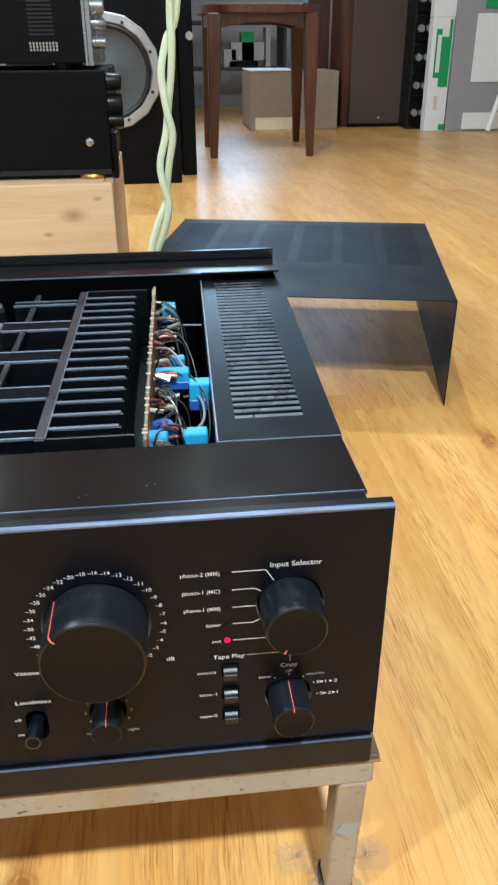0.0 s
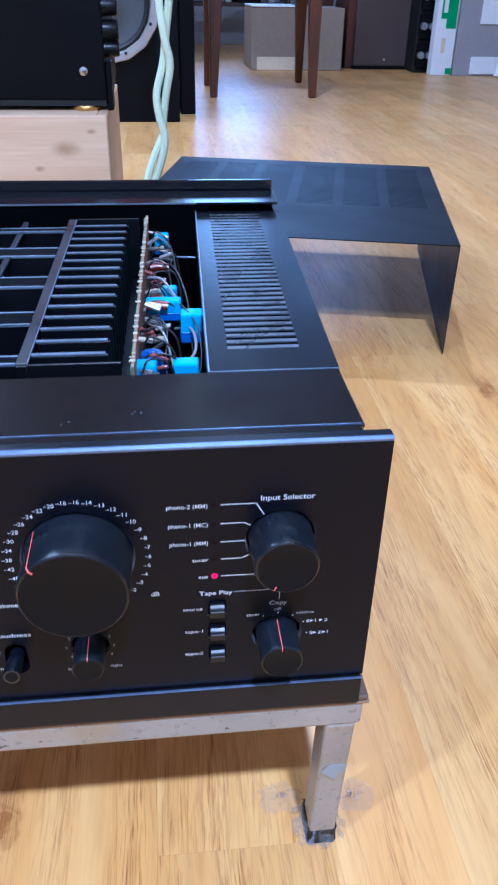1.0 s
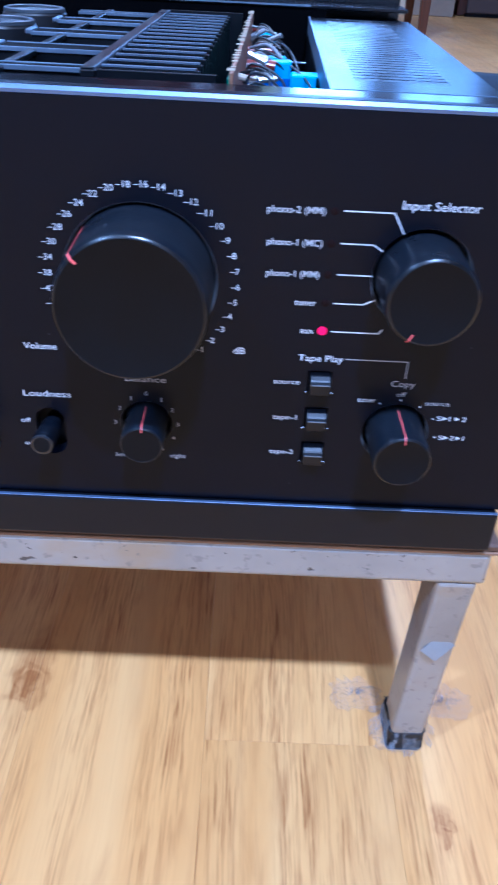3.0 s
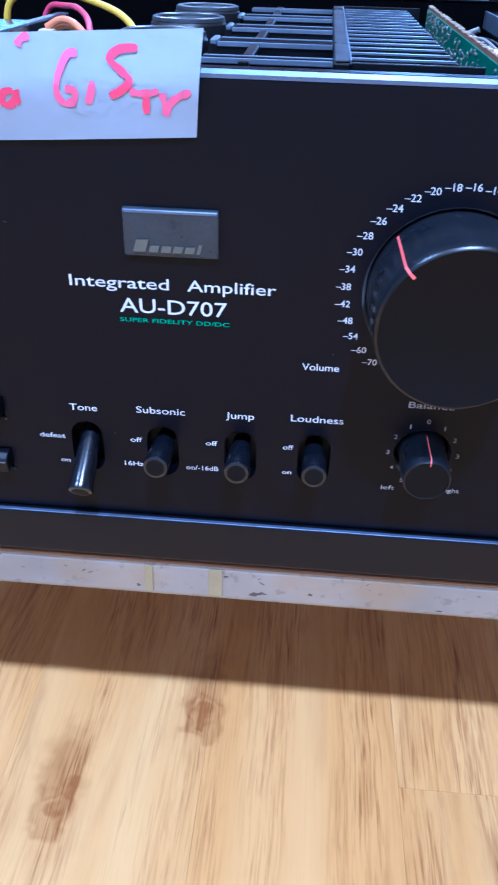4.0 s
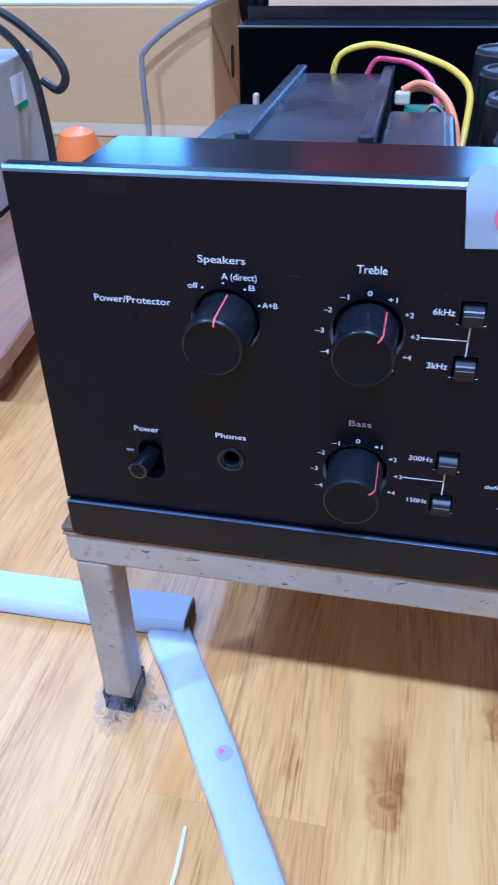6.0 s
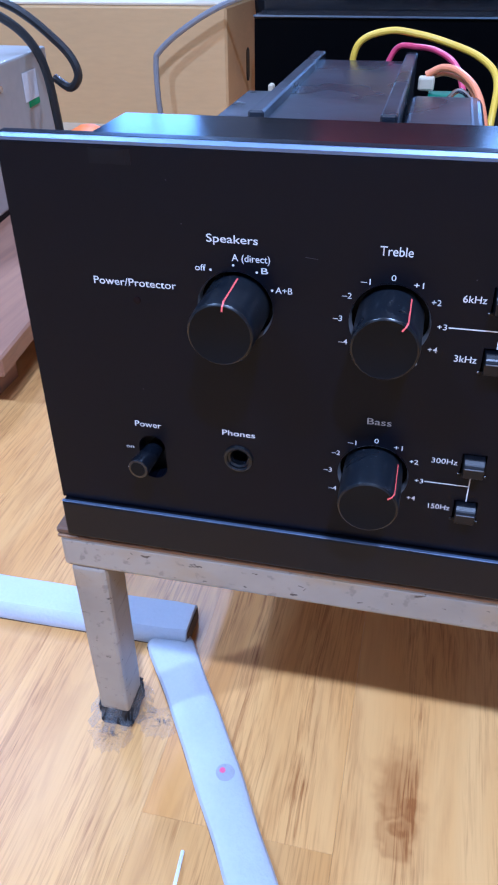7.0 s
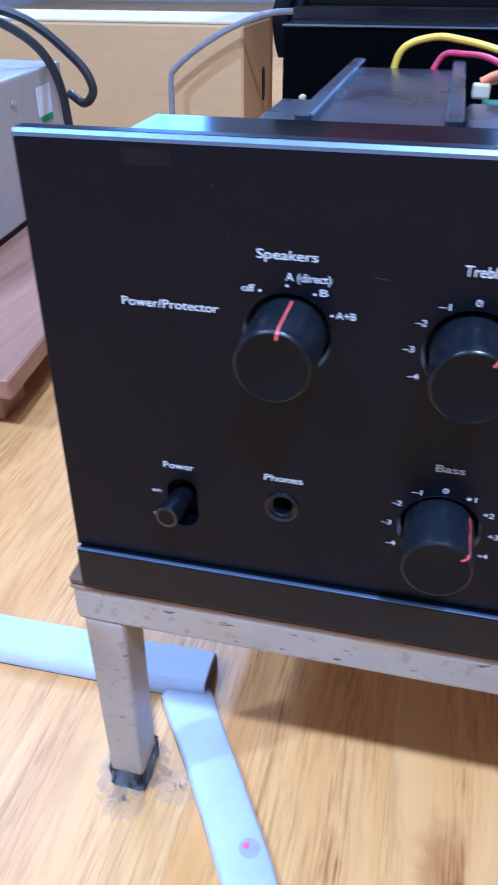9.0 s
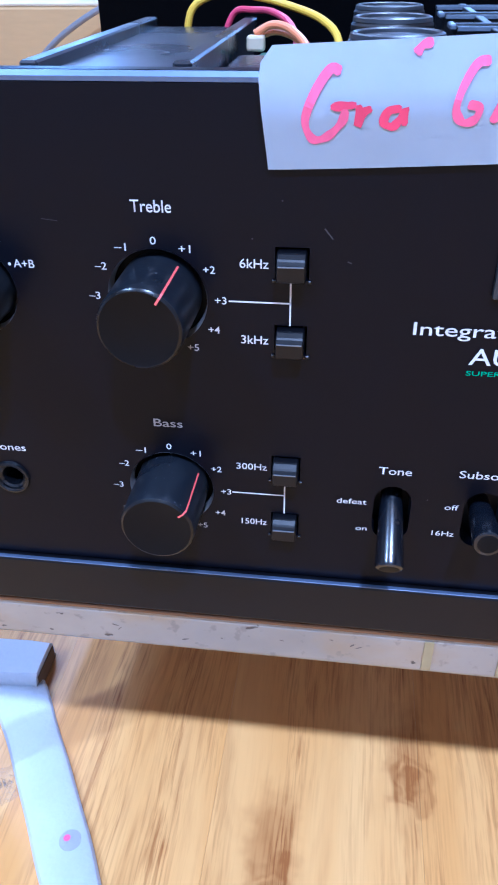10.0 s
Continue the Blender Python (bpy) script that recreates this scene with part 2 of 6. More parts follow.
        amount = math_("ADD", amount, math_("ADD", math_("ADD", math_("MAXIMUM", core, tail), ring), halo))
    grainy = n.new("ShaderNodeMixRGB")
    l.new(amount, grainy.inputs[0])
    l.new(base.outputs[0], grainy.inputs[1])
    grainy.inputs[2].default_value = (*brown, 1)
    col = n.new("ShaderNodeVectorMath")
    col.operation = "SCALE"
    l.new(grainy.outputs[0], col.inputs[0])
    l.new(span(own, 0, 1, 0.92, 1.06), col.inputs["Scale"])
    l.new(col.outputs[0], bsdf.inputs["Base Color"])
    rub = n.new("ShaderNodeTexNoise")
    rub.inputs["Scale"].default_value = 6
    l.new(pos.outputs["Position"], rub.inputs["Vector"])
    l.new(span(rub.outputs[0], 0.3, 0.7, 0.29, 0.37), bsdf.inputs["Roughness"])
    bsdf.inputs["Specular IOR Level"].default_value = 0.40
    b = n.new("ShaderNodeBump")
    b.inputs["Strength"].default_value, b.inputs["Distance"].default_value = 0.03, 0.0003
    l.new(lines, b.inputs["Height"])
    l.new(b.outputs[0], bsdf.inputs["Normal"])
    return m


def worn_steel(name, paint, bare, stain):
    """Old painted steel tube: slow soiling, yellow stains, and fine dark chips and scratches."""
    m, n, l, bsdf = nodes_of(name)
    pos = n.new("ShaderNodeNewGeometry")

    def layer(under, colour, scale, stretch, a, b, amount):
        mp, t, k, mix = n.new("ShaderNodeMapping"), n.new("ShaderNodeTexNoise"), n.new("ShaderNodeMapRange"), n.new("ShaderNodeMixRGB")
        mp.inputs["Scale"].default_value = stretch
        mp.inputs["Rotation"].default_value = (0.3, 0.5, 0.2)
        l.new(pos.outputs["Position"], mp.inputs["Vector"])
        l.new(mp.outputs[0], t.inputs["Vector"])
        t.inputs["Scale"].default_value, t.inputs["Detail"].default_value = scale, 7
        for slot, q in zip(("From Min", "From Max", "To Min", "To Max"), (a, b, 0.0, amount)):
            k.inputs[slot].default_value = q
        l.new(t.outputs[0], k.inputs["Value"])
        l.new(k.outputs[0], mix.inputs[0])
        if isinstance(under, tuple):
            mix.inputs[1].default_value = (*under, 1)
        else:
            l.new(under, mix.inputs[1])
        mix.inputs[2].default_value = (*colour, 1)
        return mix.outputs[0], k.outputs[0]

    out, _ = layer(paint, tuple(c * 0.72 for c in paint), 22, (1, 1, 1), 0.4, 0.7, 0.8)
    out, _ = layer(out, stain, 34, (0.6, 1, 1), 0.54, 0.68, 0.55)
    out, _ = layer(out, tuple(c * 0.5 for c in paint), 210, (1, 0.25, 1), 0.60, 0.68, 0.5)
    out, chip = layer(out, bare, 300, (0.45, 1, 1), 0.675, 0.70, 0.85)
    l.new(out, bsdf.inputs["Base Color"])
    bsdf.inputs["Roughness"].default_value = 0.42
    bsdf.inputs["Metallic"].default_value = 0.5
    b = n.new("ShaderNodeBump")
    b.inputs["Strength"].default_value, b.inputs["Distance"].default_value, b.invert = 0.5, 0.0004, True
    l.new(chip, b.inputs["Height"])
    l.new(b.outputs[0], bsdf.inputs["Normal"])
    return m


def glowing(name, colour, strength):
    m, n, l, bsdf = nodes_of(name)
    bsdf.inputs["Base Color"].default_value = (*[c * 0.1 for c in colour], 1)
    bsdf.inputs["Specular IOR Level"].default_value = 0.1
    bsdf.inputs["Emission Color"].default_value = (*colour, 1)
    bsdf.inputs["Emission Strength"].default_value = strength
    return m


def clear(name, rough, alpha, colour):
    m, n, l, bsdf = nodes_of(name)
    bsdf.inputs["Base Color"].default_value = (*colour, 1)
    bsdf.inputs["Roughness"].default_value = rough
    creases = n.new("ShaderNodeTexNoise")
    creases.inputs["Scale"].default_value = 300
    creases.inputs["Detail"].default_value = 4
    cut = n.new("ShaderNodeMapRange")
    cut.inputs["From Min"].default_value, cut.inputs["From Max"].default_value = 0.46, 0.66
    cut.inputs["To Min"].default_value, cut.inputs["To Max"].default_value = alpha * 0.35, min(alpha * 2.4, 1)
    l.new(creases.outputs[0], cut.inputs["Value"])
    l.new(cut.outputs[0], bsdf.inputs["Alpha"])
    b = n.new("ShaderNodeBump")
    b.inputs["Strength"].default_value, b.inputs["Distance"].default_value = 0.8, 0.002
    l.new(creases.outputs[0], b.inputs["Height"])
    l.new(b.outputs[0], bsdf.inputs["Normal"])
    return m


FLOOR = laminate("oak_laminate", (0.612, 0.316, 0.085), (0.70, 0.410, 0.137), (0.275, 0.104, 0.023), [(0.002, 0.047, 0.022), (-0.062, -0.006, 0.024), (0.31, 0.30, 0.020), (0.33, 0.42, 0.018), (0.56, 0.62, 0.026), (0.222, -0.030, 0.009)])
PINE = boards("pine_board", (0.68, 0.49, 0.32), (0.55, 0.36, 0.20), [(-0.05, 0.0, 0.205, 0.030), (-0.10, 0.0, 0.17, 0.012), (0.0, 0.0, 0.235, 0.010)], "x", 0.6, 0.35, knot_axes=(0.8, 0, 1.5))
PLY = boards("plywood", (0.15, 0.080, 0.042), (0.07, 0.036, 0.02), (), "x", 0.6)
PLYPALE = boards("plywood_core", (0.34, 0.20, 0.10), (0.17, 0.09, 0.045), (), "x", 0.6)
STOOLWOOD = boards("stained_wood", (0.105, 0.032, 0.011), (0.040, 0.012, 0.005), (), "z", 0.3, 0.4)
REDWOOD = boards("red_veneer", (0.075, 0.021, 0.010), (0.034, 0.010, 0.006), (), "z", 0.35, 0.4)
WARDROBE = boards("red_lacquer", (0.52, 0.075, 0.065), (0.36, 0.050, 0.042), (), "z", 0.35, 0.4)
BENCHWOOD = boards("bench_board", (0.35, 0.18, 0.10), (0.20, 0.095, 0.055), (), "y", 0.45, 0.5)
PANEL = surface("anodised_black", (0.0016, 0.0022, 0.0054), 0.33, 0.0, 0.10, 700, 0.003, spec=0.16, wear=0.02)
TRIM = surface("satin_black_trim", (0.0032, 0.0034, 0.0054), 0.40, 0.0, 0.06, 300, 0.004, spec=0.26)
# Pale blue stands in for the ceiling's reflection along bevels and rims.
EDGESHEEN = surface("edge_sheen", (0.13, 0.165, 0.26), 0.36, 0.6, 0.10, 300, 0.004)
PLATE = surface("black_painted_steel", (0.0024, 0.0028, 0.0046), 0.16, 0.0, 0.12, 160, 0.003, spec=0.52, wear=0.025)
VENT = surface("vent_cover_paint", (0.0034, 0.0037, 0.0060), 0.25, 0.0, 0.10, 200, 0.003, spec=0.20, wear=0.02)
# Lighter than the vent paint: the glint on the louvres is in the colour.
LOUVREGLINT = surface("louvre_glint", (0.040, 0.045, 0.055), 0.30, 0.0, 0.25, 300, 0.0, spec=0.6)
TRAFO = surface("satin_grey_sheet", (0.017, 0.020, 0.029), 0.29, 0.0, 0.55, 120, 0.012, spec=0.75, specks=0.05, speck_size=320)
# Far darker than the black plates: the chassis's inner shade is in the colour.
INSIDESHADE = surface("chassis_shade", (0.0009, 0.0009, 0.0013), 0.6, 0.0, 0.2, 90, 0.01, spec=0.03)
KNOB = surface("knob_black", (0.0075, 0.0095, 0.0140), 0.31, 0.0, 0.20, 400, 0.010, spec=0.90, specks=0.05, speck_size=1300)
LEVER = surface("lever_gloss_black", (0.0042, 0.0052, 0.0085), 0.24, 0.0, 0.15, 400, 0.004, spec=0.62)
BUTTON = surface("button_black", (0.0024, 0.0026, 0.0042), 0.36, 0.0, 0.08, 400, 0.006, spec=0.32)
CAPFACE = surface("knob_cap", (0.0050, 0.0046, 0.0050), 0.44, 0.0, 0.10, 600, 0.004, spec=0.10)
RIM = surface("knob_rim", (0.0035, 0.004, 0.0055), 0.28, 0.0, 0.4, 300, 0.0, spec=0.42)
# Grey puts the light caught by the collar chamfers into the colour.
COLLARGLINT = surface("collar_glint", (0.20, 0.20, 0.21), 0.34, 0.3, 0.15, 300, 0.0)
HOLE = surface("recess_black", (0.002, 0.002, 0.002), 0.6, 0.0, 0.1, 100, 0.0)
INK = surface("white_print", (0.62, 0.63, 0.66), 0.6, 0.0, 0.05, 300, 0.0)
DIMINK = surface("grey_print", (0.34, 0.33, 0.34), 0.6, 0.0, 0.05, 300, 0.0)
GREEN = surface("green_print", (0.03, 0.36, 0.19), 0.6, 0.0, 0.05, 300, 0.0)
REDLINE = surface("red_pointer", (0.78, 0.13, 0.12), 0.5, 0.0, 0.05, 300, 0.0)
BADGE = surface("badge_grey", (0.036, 0.046, 0.058), 0.34, 0.4, 0.25, 900, 0.02)
BADGELIGHT = surface("badge_silver", (0.30, 0.32, 0.35), 0.28, 0.8, 0.1, 300, 0.0)
CHROME = surface("chrome", (0.5, 0.5, 0.52), 0.16, 1.0, 0.06, 200, 0.0)
BRASS = surface("brass_foot", (0.62, 0.40, 0.12), 0.25, 1.0, 0.06, 200, 0.0)
FIN = surface("heatsink_anodised", (0.0022, 0.0027, 0.0042), 0.34, 0.0, 0.15, 200, 0.006, spec=0.35)
BARTOP = surface("bracket_anodised", (0.0045, 0.0055, 0.0080), 0.32, 0.0, 0.15, 200, 0.006, spec=0.9)
# Bright blue-grey that paints glints as thin strips along dark edges.
GLINTGREY = surface("glint_grey", (0.20, 0.24, 0.31), 0.36, 0.6, 0.15, 200, 0.0)
PCB = surface("circuit_green", (0.02, 0.16, 0.09), 0.45, 0.0, 0.25, 220, 0.03)
PCBEDGE = surface("circuit_edge", (0.27, 0.135, 0.07), 0.6, 0.0, 0.25, 300, 0.02)
SOLDER = surface("solder", (0.40, 0.41, 0.41), 0.35, 0.8, 0.2, 300, 0.0)
BLUECAP = surface("blue_film", (0.05, 0.33, 0.62), 0.4, 0.0, 0.1, 150, 0.01)
DEEPBLUE = surface("deep_blue", (0.03, 0.10, 0.38), 0.35, 0.0, 0.1, 150, 0.01)
REDCAP = surface("red_capacitor", (0.22, 0.045, 0.035), 0.3, 0.0, 0.1, 150, 0.0)
CREAM = surface("cream_resistor", (0.52, 0.44, 0.31), 0.5, 0.0, 0.15, 150, 0.01)
ALU = surface("can_top", (0.040, 0.045, 0.055), 0.38, 0.3, 0.12, 120, 0.0)
SLEEVE = surface("can_sleeve", (0.012, 0.012, 0.014), 0.4, 0.0, 0.1, 120, 0.0)
WIREBLACK = surface("wire_black", (0.012, 0.012, 0.013), 0.45, 0.0, 0.1, 200, 0.0)
WIREGREY = surface("wire_grey", (0.22, 0.22, 0.24), 0.5, 0.0, 0.1, 100, 0.0)
YELLOW = surface("wire_yellow", (0.72, 0.48, 0.03), 0.4, 0.0, 0.06, 100, 0.0)
CRIMSON = surface("wire_crimson", (0.55, 0.05, 0.12), 0.4, 0.0, 0.06, 100, 0.0)
ORANGE = surface("wire_orange", (0.75, 0.25, 0.10), 0.4, 0.0, 0.06, 100, 0.0)
PAPER = surface("paper", (0.56, 0.63, 0.73), 0.75, 0.0, 0.04, 120, 0.02)
MARKER = surface("red_marker", (0.70, 0.055, 0.14), 0.7, 0.0, 0.25, 160, 0.0)
PINKMARKER = surface("thin_red_marker", (0.74, 0.12, 0.26), 0.7, 0.0, 0.22, 320, 0.0, stretch=(1, 1, 0.3))
STEEL = worn_steel("painted_steel_worn", (0.38, 0.362, 0.332), (0.07, 0.055, 0.045), (0.36, 0.27, 0.14))
TAPEMARK = surface("yellowed_tape", (0.31, 0.245, 0.12), 0.5, 0.0, 0.15, 200, 0.02)
LABELMARK = surface("torn_sticker", (0.25, 0.245, 0.235), 0.5, 0.1, 0.12, 200, 0.02)
RESIDUE = surface("tape_residue", (0.0030, 0.0034, 0.0060), 0.36, 0.0, 0.5, 300, 0.01, spec=0.2)
SCUFF = surface("scuff", (0.045, 0.045, 0.055), 0.6, 0.0, 0.2, 300, 0.0)
CHIP = surface("paint_chip", (0.13, 0.11, 0.095), 0.6, 0.0, 0.3, 300, 0.0)
RUBBER = surface("black_rubber", (0.008, 0.008, 0.009), 0.55, 0.0, 0.15, 120, 0.03)
FILM = clear("clear_tape", 0.08, 0.14, (0.80, 0.78, 0.82))
FILMTIGHT = clear("stretched_tape", 0.08, 0.26, (0.58, 0.59, 0.62))
SCRIPT = surface("badge_script", (0.13, 0.15, 0.145), 0.3, 0.6, 0.1, 300, 0.0)
FOAM = surface("white_foam", (0.49, 0.52, 0.60), 0.8, 0.0, 0.05, 500, 0.05)
FOAM.node_tree.nodes["Principled BSDF"].inputs["Subsurface Weight"].default_value = 0.6
FOAM.node_tree.nodes["Principled BSDF"].inputs["Subsurface Radius"].default_value = (0.02, 0.02, 0.02)
FOAM.node_tree.nodes["Principled BSDF"].inputs["Subsurface Scale"].default_value = 0.5
STICKER = clear("tape_sticker", 0.3, 0.30, (0.82, 0.74, 0.70))
COVER = surface("black_crinkle_steel", (0.0060, 0.0074, 0.0115), 0.46, 0.0, 0.12, 60, 0.03, stretch=(1, 0.1, 1), spec=0.28)
BLACKBOX = surface("black_equipment", (0.0022, 0.0022, 0.0034), 0.45, 0.0, 0.1, 120, 0.01, spec=0.12)
SPKBLACK = surface("black_cabinet", (0.0022, 0.0022, 0.0034), 0.5, 0.0, 0.15, 80, 0.02, spec=0.12)
CONE = surface("speaker_cone", (0.055, 0.061, 0.068), 0.6, 0.0, 0.08, 60, 0.02)
BASKET = surface("speaker_basket", (0.42, 0.42, 0.43), 0.4, 0.6, 0.1, 60, 0.02)
GRILLE = surface("grille_cloth", (0.075, 0.052, 0.044), 0.9, 0.0, 0.12, 700, 0.05)
CARD = surface("cardboard", (0.58, 0.38, 0.165), 0.85, 0.0, 0.06, 30, 0.01, stretch=(1, 1, 5))
CARDPALE = surface("cardboard_top", (0.66, 0.55, 0.38), 0.85, 0.0, 0.07, 40, 0.02)
STONEBOX = surface("taupe_box", (0.26, 0.205, 0.15), 0.8, 0.0, 0.12, 30, 0.02)
WHITEBOX = surface("white_carton", (0.76, 0.77, 0.78), 0.6, 0.0, 0.05, 40, 0.01)
PRINTGREEN = surface("carton_green", (0.02, 0.30, 0.09), 0.6, 0.0, 0.05, 40, 0.0)
GREYBOARD = surface("grey_board", (0.30, 0.29, 0.31), 0.6, 0.0, 0.06, 40, 0.01)
GREYMETAL = surface("grey_metal_case", (0.42, 0.405, 0.375), 0.5, 0.1, 0.08, 80, 0.02)
PALECABLE = surface("pale_green_cable", (0.62, 0.70, 0.50), 0.5, 0.0, 0.06, 60, 0.0)
WALL = surface("pale_wall", (0.44, 0.44, 0.45), 0.85, 0.0, 0.04, 20, 0.02)
CEIL = surface("white_ceiling", (0.55, 0.54, 0.52), 0.9, 0.0, 0.03, 20, 0.01)
LAMPRIM = surface("lamp_rim", (0.7, 0.7, 0.7), 0.4, 0.3, 0.04, 60, 0.0)
LEDRED = glowing("red_led_lit", (0.9, 0.0, 0.07), 0.75)
LEDOFF = surface("led_off", (0.008, 0.003, 0.003), 0.7, 0.0, 0.05, 200, 0.0, spec=0.1)
LABELPAPER = surface("worn_label", (0.74, 0.75, 0.76), 0.6, 0.0, 0.10, 90, 0.01)
CARDEND = surface("brown_layer", (0.10, 0.065, 0.035), 0.8, 0.0, 0.2, 200, 0.02)
ORANGEPLUG = surface("orange_plastic", (0.80, 0.20, 0.03), 0.4, 0.0, 0.05, 60, 0.0)


# ---- mesh helpers ----
SKEW, SKEW_FROM = 0.18, 0.086


def bevelled(bm, faces_before, width, segments=1):
    if width > 0:
        edges = {e for f in list(bm.faces)[faces_before:] for e in f.edges}
        bmesh.ops.bevel(bm, geom=list(edges), offset=width, segments=segments, affect="EDGES", profile=0.5)
    return bm


def box(bm, x0, x1, y0, y1, z0, z1, bevel=0.0, segments=1):
    count = len(bm.faces)
    v = [bm.verts.new((x, y, z)) for z in (z0, z1) for y in (y0, y1) for x in (x0, x1)]
    for f in ((0, 2, 3, 1), (4, 5, 7, 6), (0, 1, 5, 4), (2, 6, 7, 3), (0, 4, 6, 2), (1, 3, 7, 5)):
        bm.faces.new([v[i] for i in f])
    return bevelled(bm, count, bevel, segments)


def lathe(bm, profile, centre, axis="y", seg=48):
    """Turns rows of (distance along the axis, radius) round it; a radius of 0 closes the end."""
    cx, cy, cz = centre
    rings = []
    for d, r in profile:
        ring = []
        for k in range(seg if r > 0 else 1):
            a, b = r * math.cos(2 * math.pi * k / seg), r * math.sin(2 * math.pi * k / seg)
            p = {"x": (cx + d, cy + a, cz + b), "y": (cx + a, cy + d, cz + b), "z": (cx + a, cy + b, cz + d)}[axis]
            ring.append(bm.verts.new(p))
        rings.append(ring)
    for one, two in zip(rings, rings[1:]):
        for k in range(seg):
            q = [one[k % len(one)], one[(k + 1) % len(one)], two[(k + 1) % len(two)], two[k % len(two)]]
            q = list(dict.fromkeys(q))
            if len(q) > 2:
                bm.faces.new(q)
    bmesh.ops.recalc_face_normals(bm, faces=bm.faces)
    return bm


def smooth_path(points, per=8):
    pts = [Vector(p) for p in points]
    pts = [2 * pts[0] - pts[1]] + pts + [2 * pts[-1] - pts[-2]]
    out = []
    for a, b, c, d in zip(pts, pts[1:], pts[2:], pts[3:]):
        for k in range(per):
            t = k / per
            out.append(0.5 * (2 * b + (c - a) * t + (2 * a - 5 * b + 4 * c - d) * t * t + (3 * b - a - 3 * c + d) * t ** 3))
    return out + [pts[-2]]


def tube(bm, points, r, seg=10, per=8, flat=1.0):
    path = smooth_path(points, per)
    rings, side = [], Vector((0.31, 0.17, 0.93))
    for k, p in enumerate(path):
        ahead = (path[min(k + 1, len(path) - 1)] - path[max(k - 1, 0)]).normalized()
        side = (side - ahead * side.dot(ahead)).normalized()
        up = ahead.cross(side)
        rings.append([bm.verts.new(p + r * (math.cos(a) * side * flat + math.sin(a) * up)) for a in (2 * math.pi * j / seg for j in range(seg))])
    for one, two in zip(rings, rings[1:]):
        for j in range(seg):
            bm.faces.new((one[j], one[(j + 1) % seg], two[(j + 1) % seg], two[j]))
    bm.faces.new(rings[0][::-1])
    bm.faces.new(rings[-1])
    bmesh.ops.recalc_face_normals(bm, faces=bm.faces)
    return bm


def prism(bm, outline, y0, y1, bevel=0.0):
    """An outline of (x, z) pushed from y0 to y1."""
    count = len(bm.faces)
    a, b = [bm.verts.new((x, y0, z)) for x, z in outline], [bm.verts.new((x, y1, z)) for x, z in outline]
    bm.faces.new(a)
    bm.faces.new(b[::-1])
    for k in range(len(a)):
        j = (k + 1) % len(a)
        bm.faces.new((a[k], b[k], b[j], a[j]))
    bmesh.ops.recalc_face_normals(bm, faces=bm.faces)
    return bevelled(bm, count, bevel)


def slab(bm, outline, z0, z1):
    """An outline of (x, y) pushed from z0 to z1."""
    a, b = [bm.verts.new((x, y, z0)) for x, y in outline], [bm.verts.new((x, y, z1)) for x, y in outline]
    bm.faces.new(a)
    bm.faces.new(b)
    for k in range(len(a)):
        j = (k + 1) % len(a)
        bm.faces.new((a[k], b[k], b[j], a[j]))
    bmesh.ops.recalc_face_normals(bm, faces=bm.faces)
    return bm


def oval(cx, cz, w, h, seg=10):
    """A standing oval slot, (x, z)."""
    r, out = w / 2, []
    for k in range(seg + 1):
        a = math.pi * k / seg
        out.append((cx + r * math.cos(a), cz + h / 2 - r + r * math.sin(a)))
    for k in range(seg + 1):
        a = math.pi + math.pi * k / seg
        out.append((cx + r * math.cos(a), cz - h / 2 + r + r * math.sin(a)))
    return out


def thing(name, x, y, z, label, category, group="", kind=""):
    ob = new(name)
    ob.empty_display_size = 0.05
    ob.matrix_basis = Matrix.Translation((x, y, z))
    return tagged(ob, label, category, group, kind)


def hang(ob, parent):
    """Makes ob a part of parent without moving it."""
    m = Matrix.Identity(4)
    p = parent
    while p is not None:
        m = p.matrix_basis @ m if p.parent is None else p.matrix_parent_inverse @ p.matrix_basis @ m
        p = p.parent
    ob.parent, ob.matrix_parent_inverse = parent, m.inverted()
    return ob


def part(name, bm, material, parent, label="", skew=False, smooth=False):
    """One mesh object under a thing or under a part."""
    if skew:
        for v in bm.verts:
            v.co.x *= 1 + SKEW * max(v.co.y - SKEW_FROM, 0)
    me = bpy.data.meshes.new(name)
    bm.to_mesh(me)
    bm.free()
    me.materials.append(material)
    if smooth:
        for p in me.polygons:
            p.use_smooth = len(p.vertices) <= 4
        me.set_sharp_from_angle(angle=radians(35))
    ob = new(name, me)
    if parent is not None:
        hang(ob, parent)
    return tagged(ob, label) if label else ob


def B():
    return bmesh.new()


def pierced(bm, outer, holes, place, near, far):
    """A plate with holes: outlines of (u, v); place(u, v, d) gives the point at depth d, from near to far."""
    loops = []
    for d in (near, far):
        made = []
        for outline in (outer, *holes):
            vs = [bm.verts.new(place(u, v, d)) for u, v in outline]
            made.append((vs, [bm.edges.new((vs[k], vs[(k + 1) % len(vs)])) for k in range(len(vs))]))
        bmesh.ops.triangle_fill(bm, use_beauty=True, use_dissolve=False, edges=[e for _, es in made for e in es])
        loops.append([vs for vs, _ in made])
    for one, two in zip(*loops):
        for k in range(len(one)):
            j = (k + 1) % len(one)
            bm.faces.new((one[k], one[j], two[j], two[k]))
    bmesh.ops.recalc_face_normals(bm, faces=bm.faces)
    return bm


def disc(cx, cz, r, seg=40):
    return [(cx + r * math.cos(2 * math.pi * k / seg), cz + r * math.sin(2 * math.pi * k / seg)) for k in range(seg)]


def rect(x0, x1, z0, z1):
    return [(x0, z0), (x1, z0), (x1, z1), (x0, z1)]


# ---- room ----
X0, X1, Y0, Y1, H = -3.6, 3.2, -2.6, 7.0, 2.6
